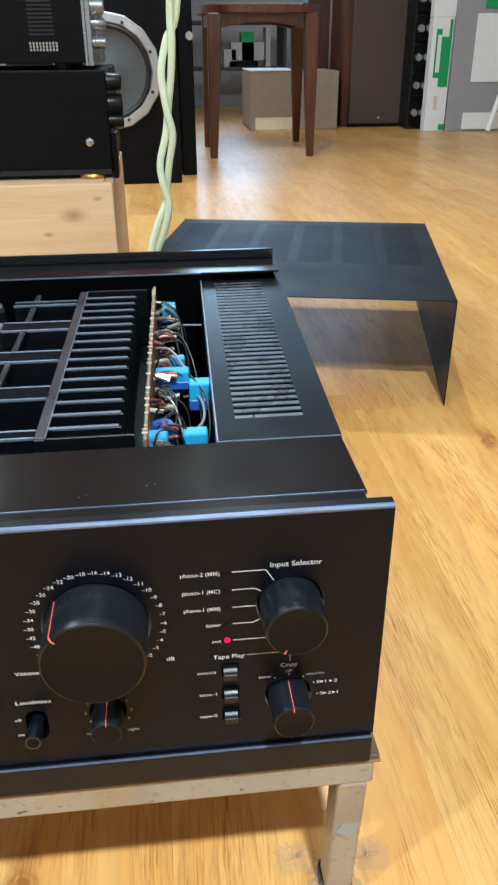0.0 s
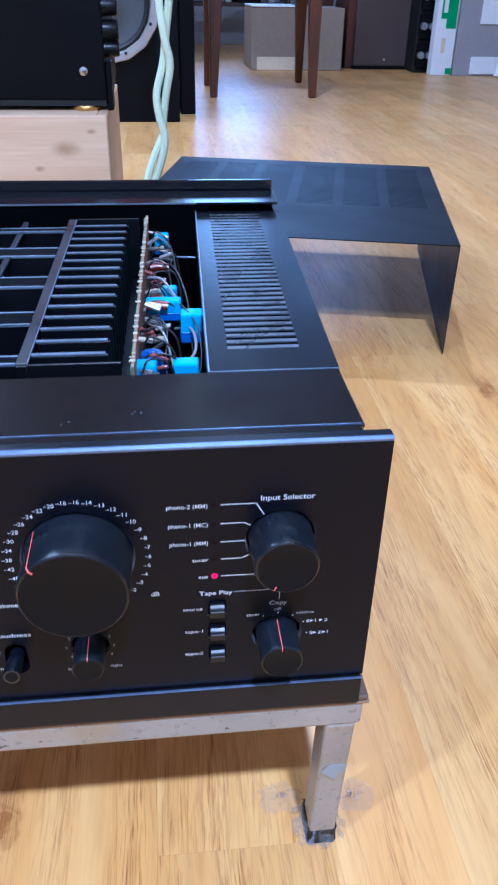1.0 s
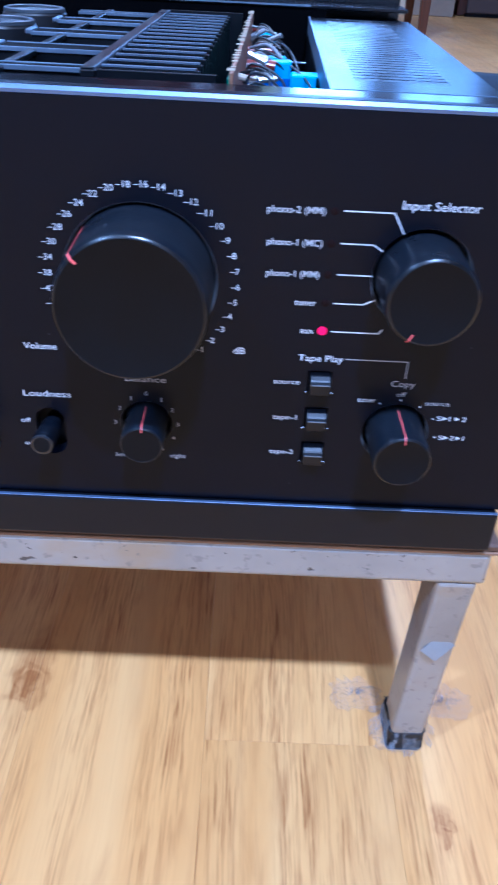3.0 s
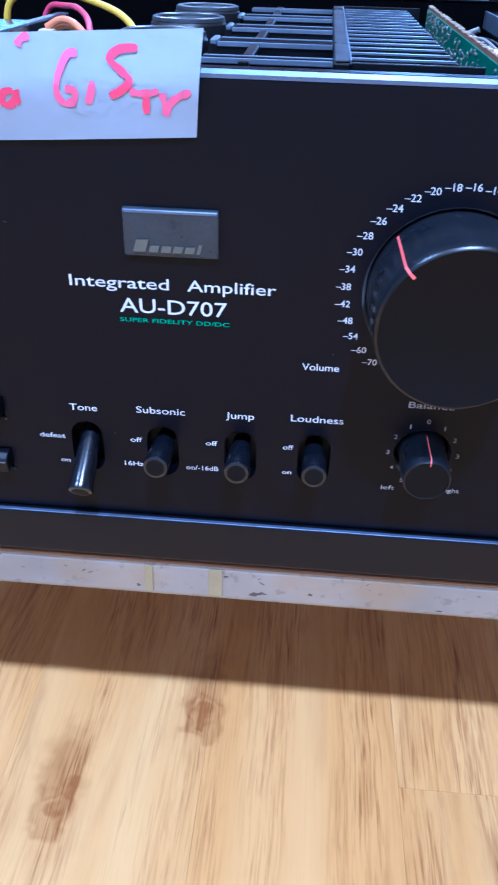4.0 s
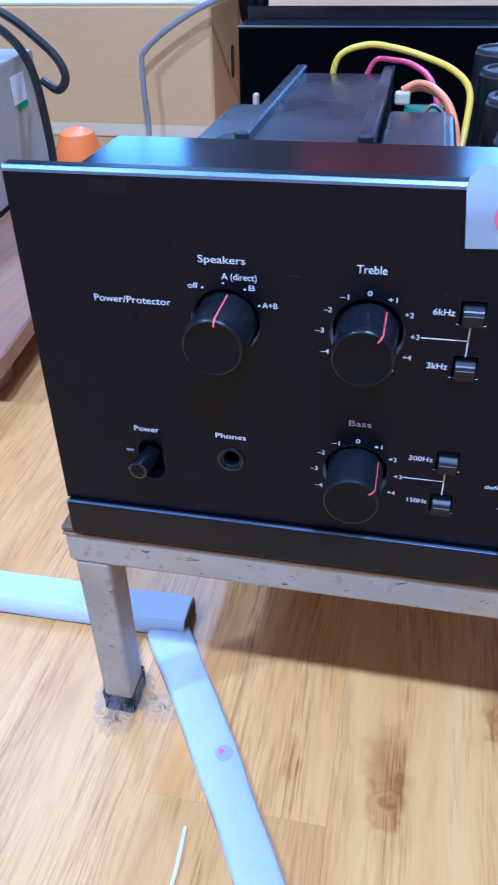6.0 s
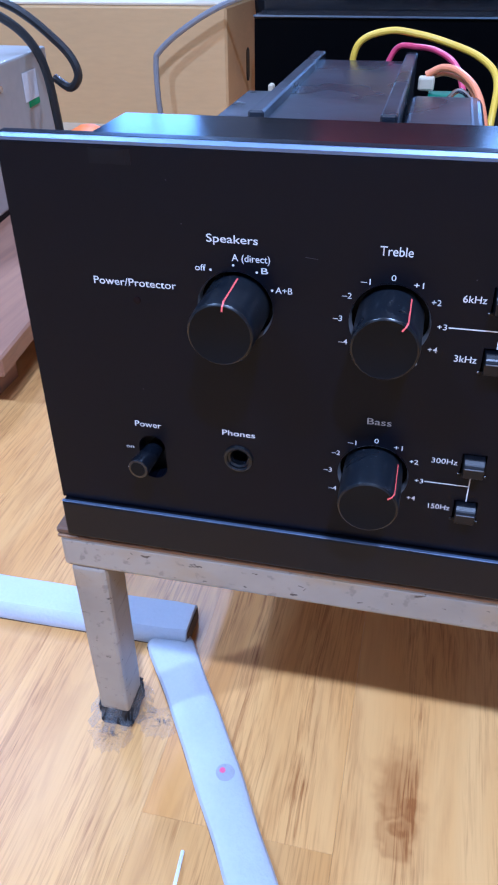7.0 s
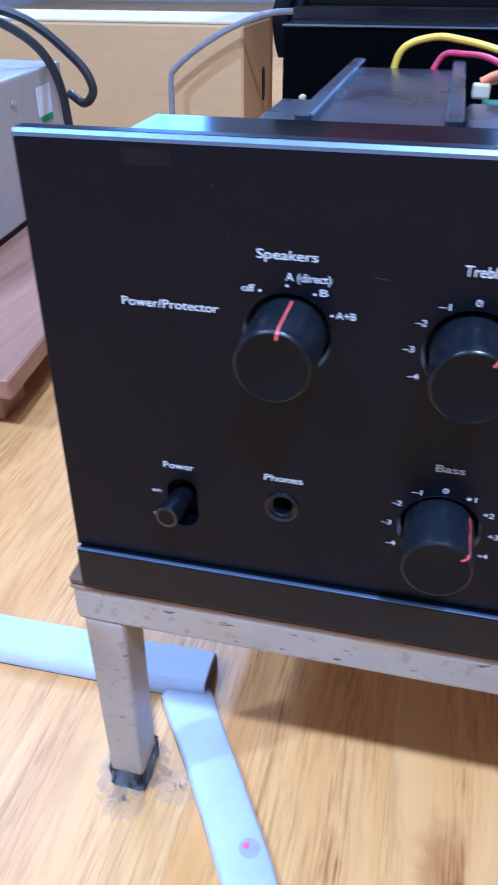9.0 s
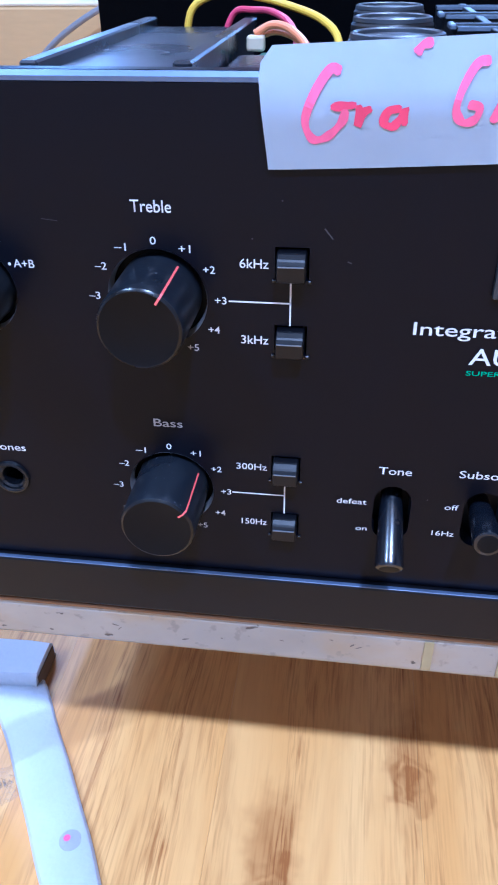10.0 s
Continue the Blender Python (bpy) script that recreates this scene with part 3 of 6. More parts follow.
WINDOWS = [(-3.15, -2.25, 1.1), (0.33, 1.07, 0.88), (1.38, 2.10, 0.88)]


def room():
    spot = lambda u, v, d: (u, d, v)
    back = pierced(B(), rect(X0 - 0.15, X1 + 0.15, -0.05, H), [rect(a, b, z, z + (1.40 if a > 0 else 1.3)) for a, b, z in WINDOWS], spot, Y1, Y1 + 0.15)
    tagged(part("wall_north", back, WALL, None), "plain pale plastered wall with windows", "wall", kind="structure")
    tagged(part("wall_south", box(B(), X0 - 0.15, X1 + 0.15, Y0 - 0.15, Y0, -0.05, H), WALL, None), "plain pale plastered wall", "wall", kind="structure")
    tagged(part("wall_west", box(B(), X0 - 0.15, X0, Y0, Y1, -0.05, H), WALL, None), "plain pale plastered wall", "wall", kind="structure")
    tagged(part("wall_east", box(B(), X1, X1 + 0.15, Y0, Y1, -0.05, H), WALL, None), "plain pale plastered wall", "wall", kind="structure")
    tagged(part("ceiling", box(B(), X0 - 0.15, X1 + 0.15, Y0 - 0.15, Y1 + 0.15, H, H + 0.12), CEIL, None), "plain pale painted ceiling", "ceiling", kind="structure")
    for k, (a, b, z) in enumerate(WINDOWS):
        w = tagged(new("window_%d" % (k + 1)), "white framed window letting in daylight", "window", "windows", "structure")
        w.matrix_basis = Matrix.Translation(((a + b) / 2, Y1 + 0.05, z))
        m = (a + b) / 2
        part("window_frame", pierced(B(), rect(a, b, z, z + (1.40 if a > 0 else 1.3)), [rect(a + 0.05, m - 0.025, z + 0.05, z + (1.35 if a > 0 else 1.25)), rect(m + 0.025, b - 0.05, z + 0.05, z + (1.35 if a > 0 else 1.25))], spot, Y1 + 0.04, Y1 + 0.09), WHITEBOX, w)
        part("window_sill", box(B(), a - 0.03, b + 0.03, Y1 - 0.05, Y1 + 0.04, z - 0.028, z - 0.002, 0.004), WHITEBOX, w)
    # The rim at y 4.3 goes with the added fill lamp.
    for lx, ly, _, _ in DOWNLIGHTS_AND_FILL:
        lamp = thing("downlight", lx, ly, H, "unseen round recessed white ceiling downlight, one of them added fill, lit", "ceiling light", "ceiling downlights")
        part("rim", lathe(B(), [(0.0, 0.085), (-0.008, 0.085), (-0.010, 0.08), (-0.006, 0.06), (0.0, 0.058)], (lx, ly, H), "z", 32), LAMPRIM, lamp, smooth=True)
    lamp = thing("panel_light", -1.58, 1.36, H, "flat rectangular white ceiling panel light, lit", "ceiling light")
    part("rim", pierced(B(), rect(-1.89, -1.27, 0.89, 1.83), [rect(-1.87, -1.29, 0.91, 1.81)], lambda u, v, d: (u, v, d), H - 0.012, H), LAMPRIM, lamp)


room()


# ---- stand ----
def stand():
    st = thing("steel_stand", 0, 0.2, 0, "low stand of worn painted square steel tube with a plywood top", "stand")
    for y0, y1 in ((0.001, 0.024), (0.41, 0.433)):
        part("rail", box(B(), -0.2215, 0.2185, y0, y1, 0.1365, 0.1535, 0.002, 2), STEEL, st)
    for x0, x1 in ((-0.2215, -0.199), (0.196, 0.2185)):
        part("side_rail", box(B(), x0, x1, 0.0245, 0.4095, 0.1365, 0.1535, 0.002, 2), STEEL, st)
    ply = part("plywood_top", box(B(), -0.2220, 0.2205, 0.0005, 0.433, 0.1553, 0.1587, 0.0008), PLY, st, "thin plywood board with a raw brown edge")
    part("ply_layer", box(B(), -0.2216, 0.2212, 0.0001, 0.4326, 0.1537, 0.1552, 0.0003), PLYPALE, ply, "paler lower ply")
    for x, y, lean, splay in ((-0.2108, 0.0115, 0.016, -0.008), (0.2076, 0.0115, 0.016, 0.001), (-0.2108, 0.421, -0.01, -0.004), (0.2076, 0.421, -0.01, 0.002)):
        bm = box(B(), x - 0.0084, x + 0.0084, y - 0.0100, y + 0.0100, 0.014, 0.1363, 0.002, 2)
        for v in bm.verts:
            v.co.y += lean * (0.1365 - v.co.z) / 0.1365
            v.co.x += splay * (0.1365 - v.co.z) / 0.1365
        leg = part("leg", bm, STEEL, st)
        yy = y + lean
        x += splay
        rnd = random.Random(int(x * 1000 + y * 77))
        foot = box(B(), x - 0.0090, x + 0.0090, yy - 0.0110, yy + 0.0110, 0, 0.0165, 0.002, 2)
        bmesh.ops.subdivide_edges(foot, edges=foot.edges[:], cuts=2, use_grid_fill=True)
        for v in foot.verts:
            if v.co.z > 0.0005:
                v.co += Vector((rnd.uniform(-1, 1), rnd.uniform(-1, 1), 0)) * 0.0011
        part("rubber_foot", foot, RUBBER, leg, "black rubber foot wrapped in clear tape")
        for k in range(13):
            a = 2 * math.pi * (k + rnd.uniform(-0.3, 0.3)) / 13
            c, s_ = math.cos(a), math.sin(a)
            flap, rows, wide_ = B(), [], rnd.uniform(0.0022, 0.0055)
            reach = rnd.uniform(0.003, 0.009)
            for q in range(6):
                u = q / 5
                r = 0.0115 + reach * u * u + rnd.uniform(-0.0006, 0.0006)
                z = 0.016 * (1 - u) ** 1.5 + 0.0012 + rnd.uniform(0, 0.002)
                rows.append([flap.verts.new((x + r * c - v * wide_ * (1 - 0.4 * u) * s_, yy + r * s_ + v * wide_ * (1 - 0.4 * u) * c, max(z + rnd.uniform(-0.0012, 0.0012), 0.0006))) for v in (-1, -0.3, 0.4, 1)])
            for one, two in zip(rows, rows[1:]):
                for v in range(3):
                    flap.faces.new((one[v], one[v + 1], two[v + 1], two[v]))
            part("tape_flap", flap, FILMTIGHT, leg, "loose glinting end of clear tape")
    for x0, x1 in ((-0.0118, -0.0088), (0.0122, 0.0172)):
        part("old_tape_mark", box(B(), x0, x1, 0.0004, 0.0009, 0.139, 0.152), TAPEMARK, st, "yellowed scrap of old tape")
    mark = part("old_tape_mark", box(B(), -0.0048, 0.0048, -0.0002, 0.0002, -0.0062, 0.0062), LABELMARK, st, "torn pale sticker on the leg")
    mark.matrix_basis = mark.matrix_basis @ Matrix.Translation((0.2082, 0.0060, 0.092)) @ Matrix.Rotation(radians(-7), 4, "X") @ Matrix.Rotation(radians(38), 4, "Y")

    return st


stand_thing = stand()


# ---- amplifier ----
amp = thing("integrated_amplifier", 0, 0.2, 0.1588, "black hi-fi amplifier with its top removed on a steel stand", "amplifier")
ZT, ZB = 0.3162, 0.1775
KNOBS = [("volume_knob", 0.081, 0.2635, 0.0245, 0.0229, 0.025), ("selector_knob", 0.1695, 0.268, 0.016, 0.0141, 0.020), ("copy_knob", 0.1697, 0.210, 0.012, 0.0099, 0.0185),
         ("balance_knob", 0.0812, 0.2095, 0.0092, 0.0073, 0.0145), ("treble_knob", -0.091, 0.267, 0.0127, 0.0104, 0.019), ("bass_knob", -0.0914, 0.2077, 0.0125, 0.0104, 0.019), ("speaker_knob", -0.1405, 0.2672, 0.0126, 0.0106, 0.020)]
POINTERS = {"volume_knob": -46, "treble_knob": 34, "bass_knob": 52, "speaker_knob": 7, "copy_knob": -2, "balance_knob": 2, "selector_knob": 205}
SLOTS = [("tone_switch", -0.0275, 0.204, -0.009), ("subsonic_switch", -0.0025, 0.204, 0.0028), ("jump_switch", 0.023, 0.204, 0.0028), ("loudness_switch", 0.047, 0.2045, 0.0030), ("power_switch", -0.174, 0.203, 0.002)]
BUTTONS = [(-0.0575, 0.277), (-0.0575, 0.257), (-0.058, 0.2172), (-0.058, 0.1972), (0.141, 0.2295), (0.141, 0.215), (0.141, 0.2005)]
LEDS = [(0.140, 0.288), (0.140, 0.278), (0.140, 0.268), (0.140, 0.2585), (0.140, 0.2487)]


def front():
    holes = [disc(x, z, r, 48) for _, x, z, r, _, _ in KNOBS] + [oval(x, z, 0.0105, 0.0195) for _, x, z, _ in SLOTS]
    holes += [rect(x - 0.0041, x + 0.0041, z - 0.0039, z + 0.0042) for x, z in BUTTONS] + [disc(-0.1405, 0.2075, 0.0042, 28)]
    face = part("front_panel", pierced(B(), rect(-0.215, 0.215, ZB, ZT), holes, lambda u, v, d: (u, d, v), 0.0, 0.006), PANEL, amp, "black anodised front panel with white lettering")
    bm = B()
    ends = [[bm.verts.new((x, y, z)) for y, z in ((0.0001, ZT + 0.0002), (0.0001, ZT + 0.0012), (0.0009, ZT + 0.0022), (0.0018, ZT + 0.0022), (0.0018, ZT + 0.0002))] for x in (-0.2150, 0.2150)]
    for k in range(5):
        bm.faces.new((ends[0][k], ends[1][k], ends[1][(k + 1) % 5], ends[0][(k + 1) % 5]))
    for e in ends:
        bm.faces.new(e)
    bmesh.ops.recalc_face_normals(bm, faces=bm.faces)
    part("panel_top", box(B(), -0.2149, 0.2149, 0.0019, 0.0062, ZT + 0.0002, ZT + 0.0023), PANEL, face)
    part("panel_edge", bm, EDGESHEEN, face, "bevel along the top of the panel, its sheen put into the colour")
    part("recess_backing", box(B(), -0.21, 0.21, 0.012, 0.014, 0.18, 0.300), HOLE, amp)
    part("lower_trim", box(B(), -0.2146, 0.2142, -0.0028, 0.012, 0.1590, 0.1766, 0.0006, 2), TRIM, amp, "satin black strip below the panel")
    # Bright strip in place of the reflection on the trim's top bevel.
    part("trim_glint", box(B(), -0.2146, 0.2142, -0.0027, -0.0013, 0.1767, 0.1771, 0.0001), EDGESHEEN, amp, "painted glint line along the lower strip")
    return face


face = front()


def knobs():
    for name, x, z, hole, r, depth in KNOBS:
        e = min(0.0011, r * 0.08)
        body = [(0.004, 0), (0.004, r * 1.015), (-depth + e * 4.0, r), (-depth + e * 1.4, r - e * 0.14), (-depth + e * 0.6, r - e * 0.40)]
        kn = part(name, lathe(B(), body, (x, 0, z), "y", 64), KNOB, amp, smooth=True)
        part("rim", lathe(B(), [(-depth + e * 0.6, r - e * 0.40), (-depth + 0.00015, r - e * 0.85), (-depth, r - e * 1.15)], (x, 0, z), "y", 64), RIM, kn, "thin polished rim", smooth=True)
        part("cap", lathe(B(), [(-depth, r - e * 1.15), (-depth + 0.0002, r - e * 1.6), (-depth + 0.0003, 0)], (x, 0, z), "y", 64), CAPFACE, kn, smooth=True)
        a = radians(POINTERS[name])
        w = 0.00042 if r > 0.02 else (0.00027 if r > 0.01 else 0.00017)
        ux, uz, tx, tz = math.sin(a), math.cos(a), math.cos(a), -math.sin(a)
        bm = B()
        rows = [(-0.001, r * 1.013 + 0.0002), (-depth + e * 1.2, r + 0.00025), (-depth - 0.0002, r - e * 1.0), (-depth - 0.0002, r * (0.76 if depth < 0.0205 else 0.87))]
        if name == "selector_knob":
            rows = rows[1:]
        ring = []
        for d, q in rows:
            ring.append([bm.verts.new((x + ux * q + tx * s, d, z + uz * q + tz * s)) for s in (-w, w)])
        for one, two in zip(ring, ring[1:]):
            bm.faces.new((one[0], one[1], two[1], two[0]))
        part("pointer", bm, REDLINE, kn, "red pointer line")
        part("collar", lathe(B(), [(-0.0001, hole * 1.0), (0.0004, hole * 0.985), (0.0030, hole * 0.955), (0.0034, hole * 0.955)], (x, 0, z), "y", 48), COLLARGLINT, face, "chamfered collar round the knob, the light it catches put into its grey", smooth=True)
    for name, x, z, drop in SLOTS:
        tip = Vector((x, -0.0135, z + drop))
        root = Vector((x, 0.008, z + (0.004 if drop < 0 else 0.001)))
        if name == "power_switch":
            tip.x, tip.y = tip.x - 0.0020, -0.0112
        axis = (tip - root).normalized()
        m = Matrix.Translation(root) @ axis.to_track_quat("Y", "Z").to_matrix().to_4x4()
        n = (tip - root).length
        bm = lathe(B(), [(0, 0), (0, 0.0030), (n - 0.0012, 0.0041), (n - 0.0003, 0.0038), (n, 0.0031), (n, 0.0029)], (0, 0, 0), "y", 28)
        bmesh.ops.transform(bm, matrix=m, verts=bm.verts)
        lever = part(name, bm, LEVER, amp, smooth=True)
        tipface = lathe(B(), [(n, 0.0029), (n + 0.0001, 0.0026), (n + 0.0001, 0)], (0, 0, 0), "y", 28)
        bmesh.ops.transform(tipface, matrix=m, verts=tipface.verts)
        part("lever_tip", tipface, CAPFACE, lever)
    for x, z in BUTTONS:
        bm = B()
        ends = [[bm.verts.new((u, d, v)) for d, v in ((0.010, z - 0.0032), (-0.0042, z - 0.0032), (-0.0044, z + 0.0009), (-0.0036, z + 0.0022), (-0.0020, z + 0.0034), (0.010, z + 0.0036))] for u in (x - 0.0035, x + 0.0035)]
        for k in range(6):
            bm.faces.new((ends[0][k], ends[1][k], ends[1][(k + 1) % 6], ends[0][(k + 1) % 6]))
        for e in ends:
            bm.faces.new(e)
        bmesh.ops.recalc_face_normals(bm, faces=bm.faces)
        bevelled(bm, 0, 0.0003, 1)
        b = part("push_button", bm, BUTTON, amp, "black push button with a sloping top")
        # Glint on the button's front edge, laid on as a bright strip.
        part("highlight_line", box(B(), x - 0.0031, x + 0.0031, -0.00452, -0.0040, z + 0.0007, z + 0.0010 if x < 0 else z + 0.0011), GLINTGREY, b)
        for s in (-1, 1):
            part("catch", box(B(), x + s * 0.0044 - 0.0005, x + s * 0.0044 + 0.0005, -0.0006, 0.001, z - 0.0047, z - 0.0038, 0.0002), RIM, b)
    jack = part("headphone_jack", lathe(B(), [(0.0, 0.0057), (-0.0009, 0.0054), (-0.0011, 0.0048), (-0.0007, 0.0042), (0.0005, 0.0040)], (-0.1405, 0, 0.2075), "y", 40), RIM, amp, smooth=True)
    part("contact", lathe(B(), [(-0.0001, 0.0040), (0.0004, 0.0033), (0.008, 0.0032)], (-0.1405, 0, 0.2075), "y", 40), RIM, jack, smooth=True)
    for x, z in LEDS:
        lit = z < 0.25
        part("indicator_light", lathe(B(), [(0.0005, 0.0016), (-0.0003, 0.0015), (-0.0005, 0.0010), (-0.0006, 0)] if lit else [(-0.0001, 0.0013), (-0.0003, 0.0008), (-0.0003, 0)], (x, 0, z), "y", 20), LEDRED if lit else LEDOFF, amp, "lit red indicator" if lit else "unlit dark red indicator", smooth=True)
    part("protector_light", lathe(B(), [(0.0005, 0.0013), (-0.0003, 0.0012), (-0.0006, 0)], (-0.174, 0, 0.2672), "y", 20), LEDOFF, amp, "unlit dark red indicator", smooth=True)


knobs()


# ---- lettering ----
def strokes(parent, points, width, material, name="line", y=-0.0002):
    bm = B()
    for (xa, za), (xb, zb) in zip(points, points[1:]):
        d = Vector((xb - xa, zb - za)).normalized() * width / 2
        q = [(xa - d.y - d.x, za + d.x - d.y), (xa + d.y - d.x, za - d.x - d.y), (xb + d.y + d.x, zb - d.x + d.y), (xb - d.y + d.x, zb + d.x + d.y)]
        bm.faces.new([bm.verts.new((u, y, v)) for u, v in q])
    return part(name, bm, material, parent)


WORDS = []


def word(text, x0, x1, zc, cap, ink=INK, y=-0.0003):
    """Printed words from x0 to x1, centred on height zc, with capitals cap high."""
    WORDS.append((text, x0, x1, zc, cap, ink, y))


def wide(text, xc, zc, cap, ink=INK, k=0.66):
    w = len(text) * cap * k
    word(text, xc - w / 2, xc + w / 2, zc, cap, ink)


def legends():
    word("Input Selector", 0.160, 0.1835, 0.2908, 0.0027)
    for text, x0, z in (("phono-2 (MM)", 0.1198, 0.288), ("phono-1 (MC)", 0.1202, 0.278), ("phono-1 (MM)", 0.1205, 0.268), ("tuner", 0.1302, 0.2585), ("aux", 0.1328, 0.2487)):
        word(text, x0, 0.1372, z, 0.0021)
    word("Tape Play", 0.1330, 0.1481, 0.2387, 0.0024)
    for text, x0, z in (("source", 0.1253, 0.2293), ("tape-1", 0.1258, 0.215), ("tape-2", 0.1255, 0.2003)):
        word(text, x0, 0.1342, z, 0.0019)
    word("Copy", 0.1655, 0.1738, 0.2303, 0.0023, DIMINK)
    word("off", 0.168, 0.1713, 0.2262, 0.0018, DIMINK)
    word("tuner", 0.1548, 0.1612, 0.2235, 0.0018)
    word("source", 0.1785, 0.187, 0.2232, 0.0018, DIMINK)
    for text, x, z in (("S", 0.1842, 0.2172), ("1", 0.1885, 0.2172), ("2", 0.193, 0.2172), ("S", 0.1862, 0.2092), ("2", 0.1902, 0.2092), ("1", 0.1948, 0.2092)):
        word(text, x - 0.0006, x + 0.0010 if text != "1" else x - 0.0002, z, 0.0019)
    for x, z in ((0.1864, 0.2172), (0.1908, 0.2172), (0.1882, 0.2092), (0.1926, 0.2092)):
        bm = B()
        bm.faces.new([bm.verts.new((u, -0.0003, v)) for u, v in ((x - 0.0009, z - 0.0008), (x + 0.0009, z), (x - 0.0009, z + 0.0008))])
        part("arrow_mark", bm, INK, face)
    for p in ([(0.143, 0.2882), (0.158, 0.2882), (0.1615, 0.2822)], [(0.143, 0.2782), (0.153, 0.2782), (0.1558, 0.2764)], [(0.143, 0.2682), (0.1535, 0.2682)],
              [(0.143, 0.2585), (0.152, 0.2585), (0.1556, 0.2602)], [(0.143, 0.2486), (0.1585, 0.2486), (0.1595, 0.2500)]):
        strokes(face, p, 0.00042, INK)
    strokes(face, [(0.149, 0.2387), (0.170, 0.2387), (0.170, 0.2325)], 0.00035, DIMINK)
    for x, z in ((0.1628, 0.2222), (0.1768, 0.2215), (0.1822, 0.2168), (0.1842, 0.2092), (0.1698, 0.2238)):
        part("dot_mark", lathe(B(), [(-0.0002, 0), (-0.0002, 0.00035)], (x, 0, z), "y", 10), INK, face)
    scale = "-70 -60 -54 -48 -42 -38 -34 -30 -28 -26 -24 -22 -20 -18 -16 -14 -13 -12 -11 -10 -9 -8 -7 -6 -5 -4 -3 -2 -1 0".split()
    for k, text in enumerate(scale):
        a = radians(10 * (k - 13) - 8)
        wide(text.replace("-", "\u2013"), 0.081 + 0.0300 * math.sin(a), 0.2635 + 0.0298 * math.cos(a), 0.0020, INK, 0.72)
    word("Volume", 0.0411, 0.0522, 0.2386, 0.0023)
    word("dB", 0.1112, 0.1150, 0.2402, 0.0024)
    word("Balance", 0.0745, 0.0885, 0.2277, 0.0022, DIMINK)
    for text, x, z in (("5", 0.0760, 0.1992), ("4", 0.0722, 0.204), ("3", 0.0703, 0.2098), ("2", 0.0721, 0.2157), ("1", 0.0762, 0.2198), ("0", 0.0815, 0.222), ("1", 0.0868, 0.2198), ("2", 0.0905, 0.2157), ("3", 0.0923, 0.2098), ("4", 0.0908, 0.204), ("5", 0.0868, 0.1992)):
        wide(text, x, z, 0.0016, DIMINK, 0.25 if text == "1" else 0.7)
    word("left", 0.0698, 0.0742, 0.1958, 0.0017, DIMINK)
    word("right", 0.0897, 0.0952, 0.1962, 0.0017, DIMINK)
    word("Tone", -0.0322, -0.0232, 0.2192, 0.0024)
    word("defeat", -0.0432, -0.0347, 0.2078, 0.0018)
    word("on", -0.0372, -0.034, 0.1982, 0.0016)
    word("Subsonic", -0.0105, 0.0052, 0.2197, 0.0024)
    word("off", -0.0130, -0.0092, 0.2081, 0.0018)
    word("16Hz", -0.0155, -0.0092, 0.1985, 0.0018)
    word("Jump", 0.0182, 0.0272, 0.2197, 0.0024)
    word("off", 0.0118, 0.0155, 0.2086, 0.0018)
    word("on/-16dB", 0.0052, 0.0158, 0.1985, 0.0018)
    word("Loudness", 0.0388, 0.0553, 0.2202, 0.0024)
    word("off", 0.0368, 0.0402, 0.209, 0.0018)
    word("on", 0.0370, 0.0400, 0.1992, 0.0016)
    word("Integrated", -0.0275, 0.0015, 0.2622, 0.0034)
    word("Amplifier", 0.0068, 0.0323, 0.2622, 0.0034)
    word("AU-D707", -0.0132, 0.0183, 0.2553, 0.0045)
    word("SUPER FIDELITY DD/DC", -0.0134, 0.0190, 0.2507, 0.0013, GREEN)
    word("Treble", -0.0958, -0.0860, 0.2900, 0.0029)
    word("Bass", -0.0950, -0.0868, 0.2303, 0.0025, DIMINK)
    for cx, cz, ink in ((-0.091, 0.267, INK), (-0.0912, 0.2077, INK)):
        for text, dx, dz in (("-1", -0.0083, 0.0130), ("0", 0, 0.0148), ("+1", 0.0076, 0.0130), ("+2", 0.0134, 0.0080), ("+3", 0.0160, 0.0002), ("+4", 0.0141, -0.0078), ("+5", 0.0085, -0.0130), ("-2", -0.0137, 0.0080), ("-3", -0.0162, 0.0002), ("-4", -0.0141, -0.0078)):
            wide(text.replace("-", "\u2013"), cx + dx, cz + dz, 0.0019, DIMINK if text == "+5" else ink, 0.78)
    word("6kHz", -0.0701, -0.0631, 0.2770, 0.0023)
    word("3kHz", -0.0700, -0.0631, 0.2570, 0.0023)
    word("300Hz", -0.0720, -0.0633, 0.2175, 0.0021)
    word("150Hz", -0.0708, -0.0633, 0.1976, 0.0021)
    strokes(face, [(-0.0728, 0.2671), (-0.0577, 0.2671)], 0.0004, INK)
    strokes(face, [(-0.0577, 0.2728), (-0.0577, 0.2614)], 0.0004, INK)
    strokes(face, [(-0.0732, 0.2079), (-0.0582, 0.2079)], 0.0004, INK)
    strokes(face, [(-0.0582, 0.2130), (-0.0582, 0.2016)], 0.0004, INK)
    word("Speakers", -0.1492, -0.1328, 0.2903, 0.0026)
    word("off", -0.1533, -0.1497, 0.2805, 0.0021)
    word("A (direct)", -0.1412, -0.1290, 0.2845, 0.0023)
    word("B", -0.1318, -0.1296, 0.2808, 0.0020)
    word("A+B", -0.1272, -0.1218, 0.2748, 0.0021)
    for x, z in ((-0.1482, 0.2799), (-0.1408, 0.2819), (-0.1332, 0.2801), (-0.1283, 0.2745)):
        part("dot_mark", lathe(B(), [(-0.0002, 0), (-0.0002, 0.00042)], (x, 0, z), "y", 10), INK, face)
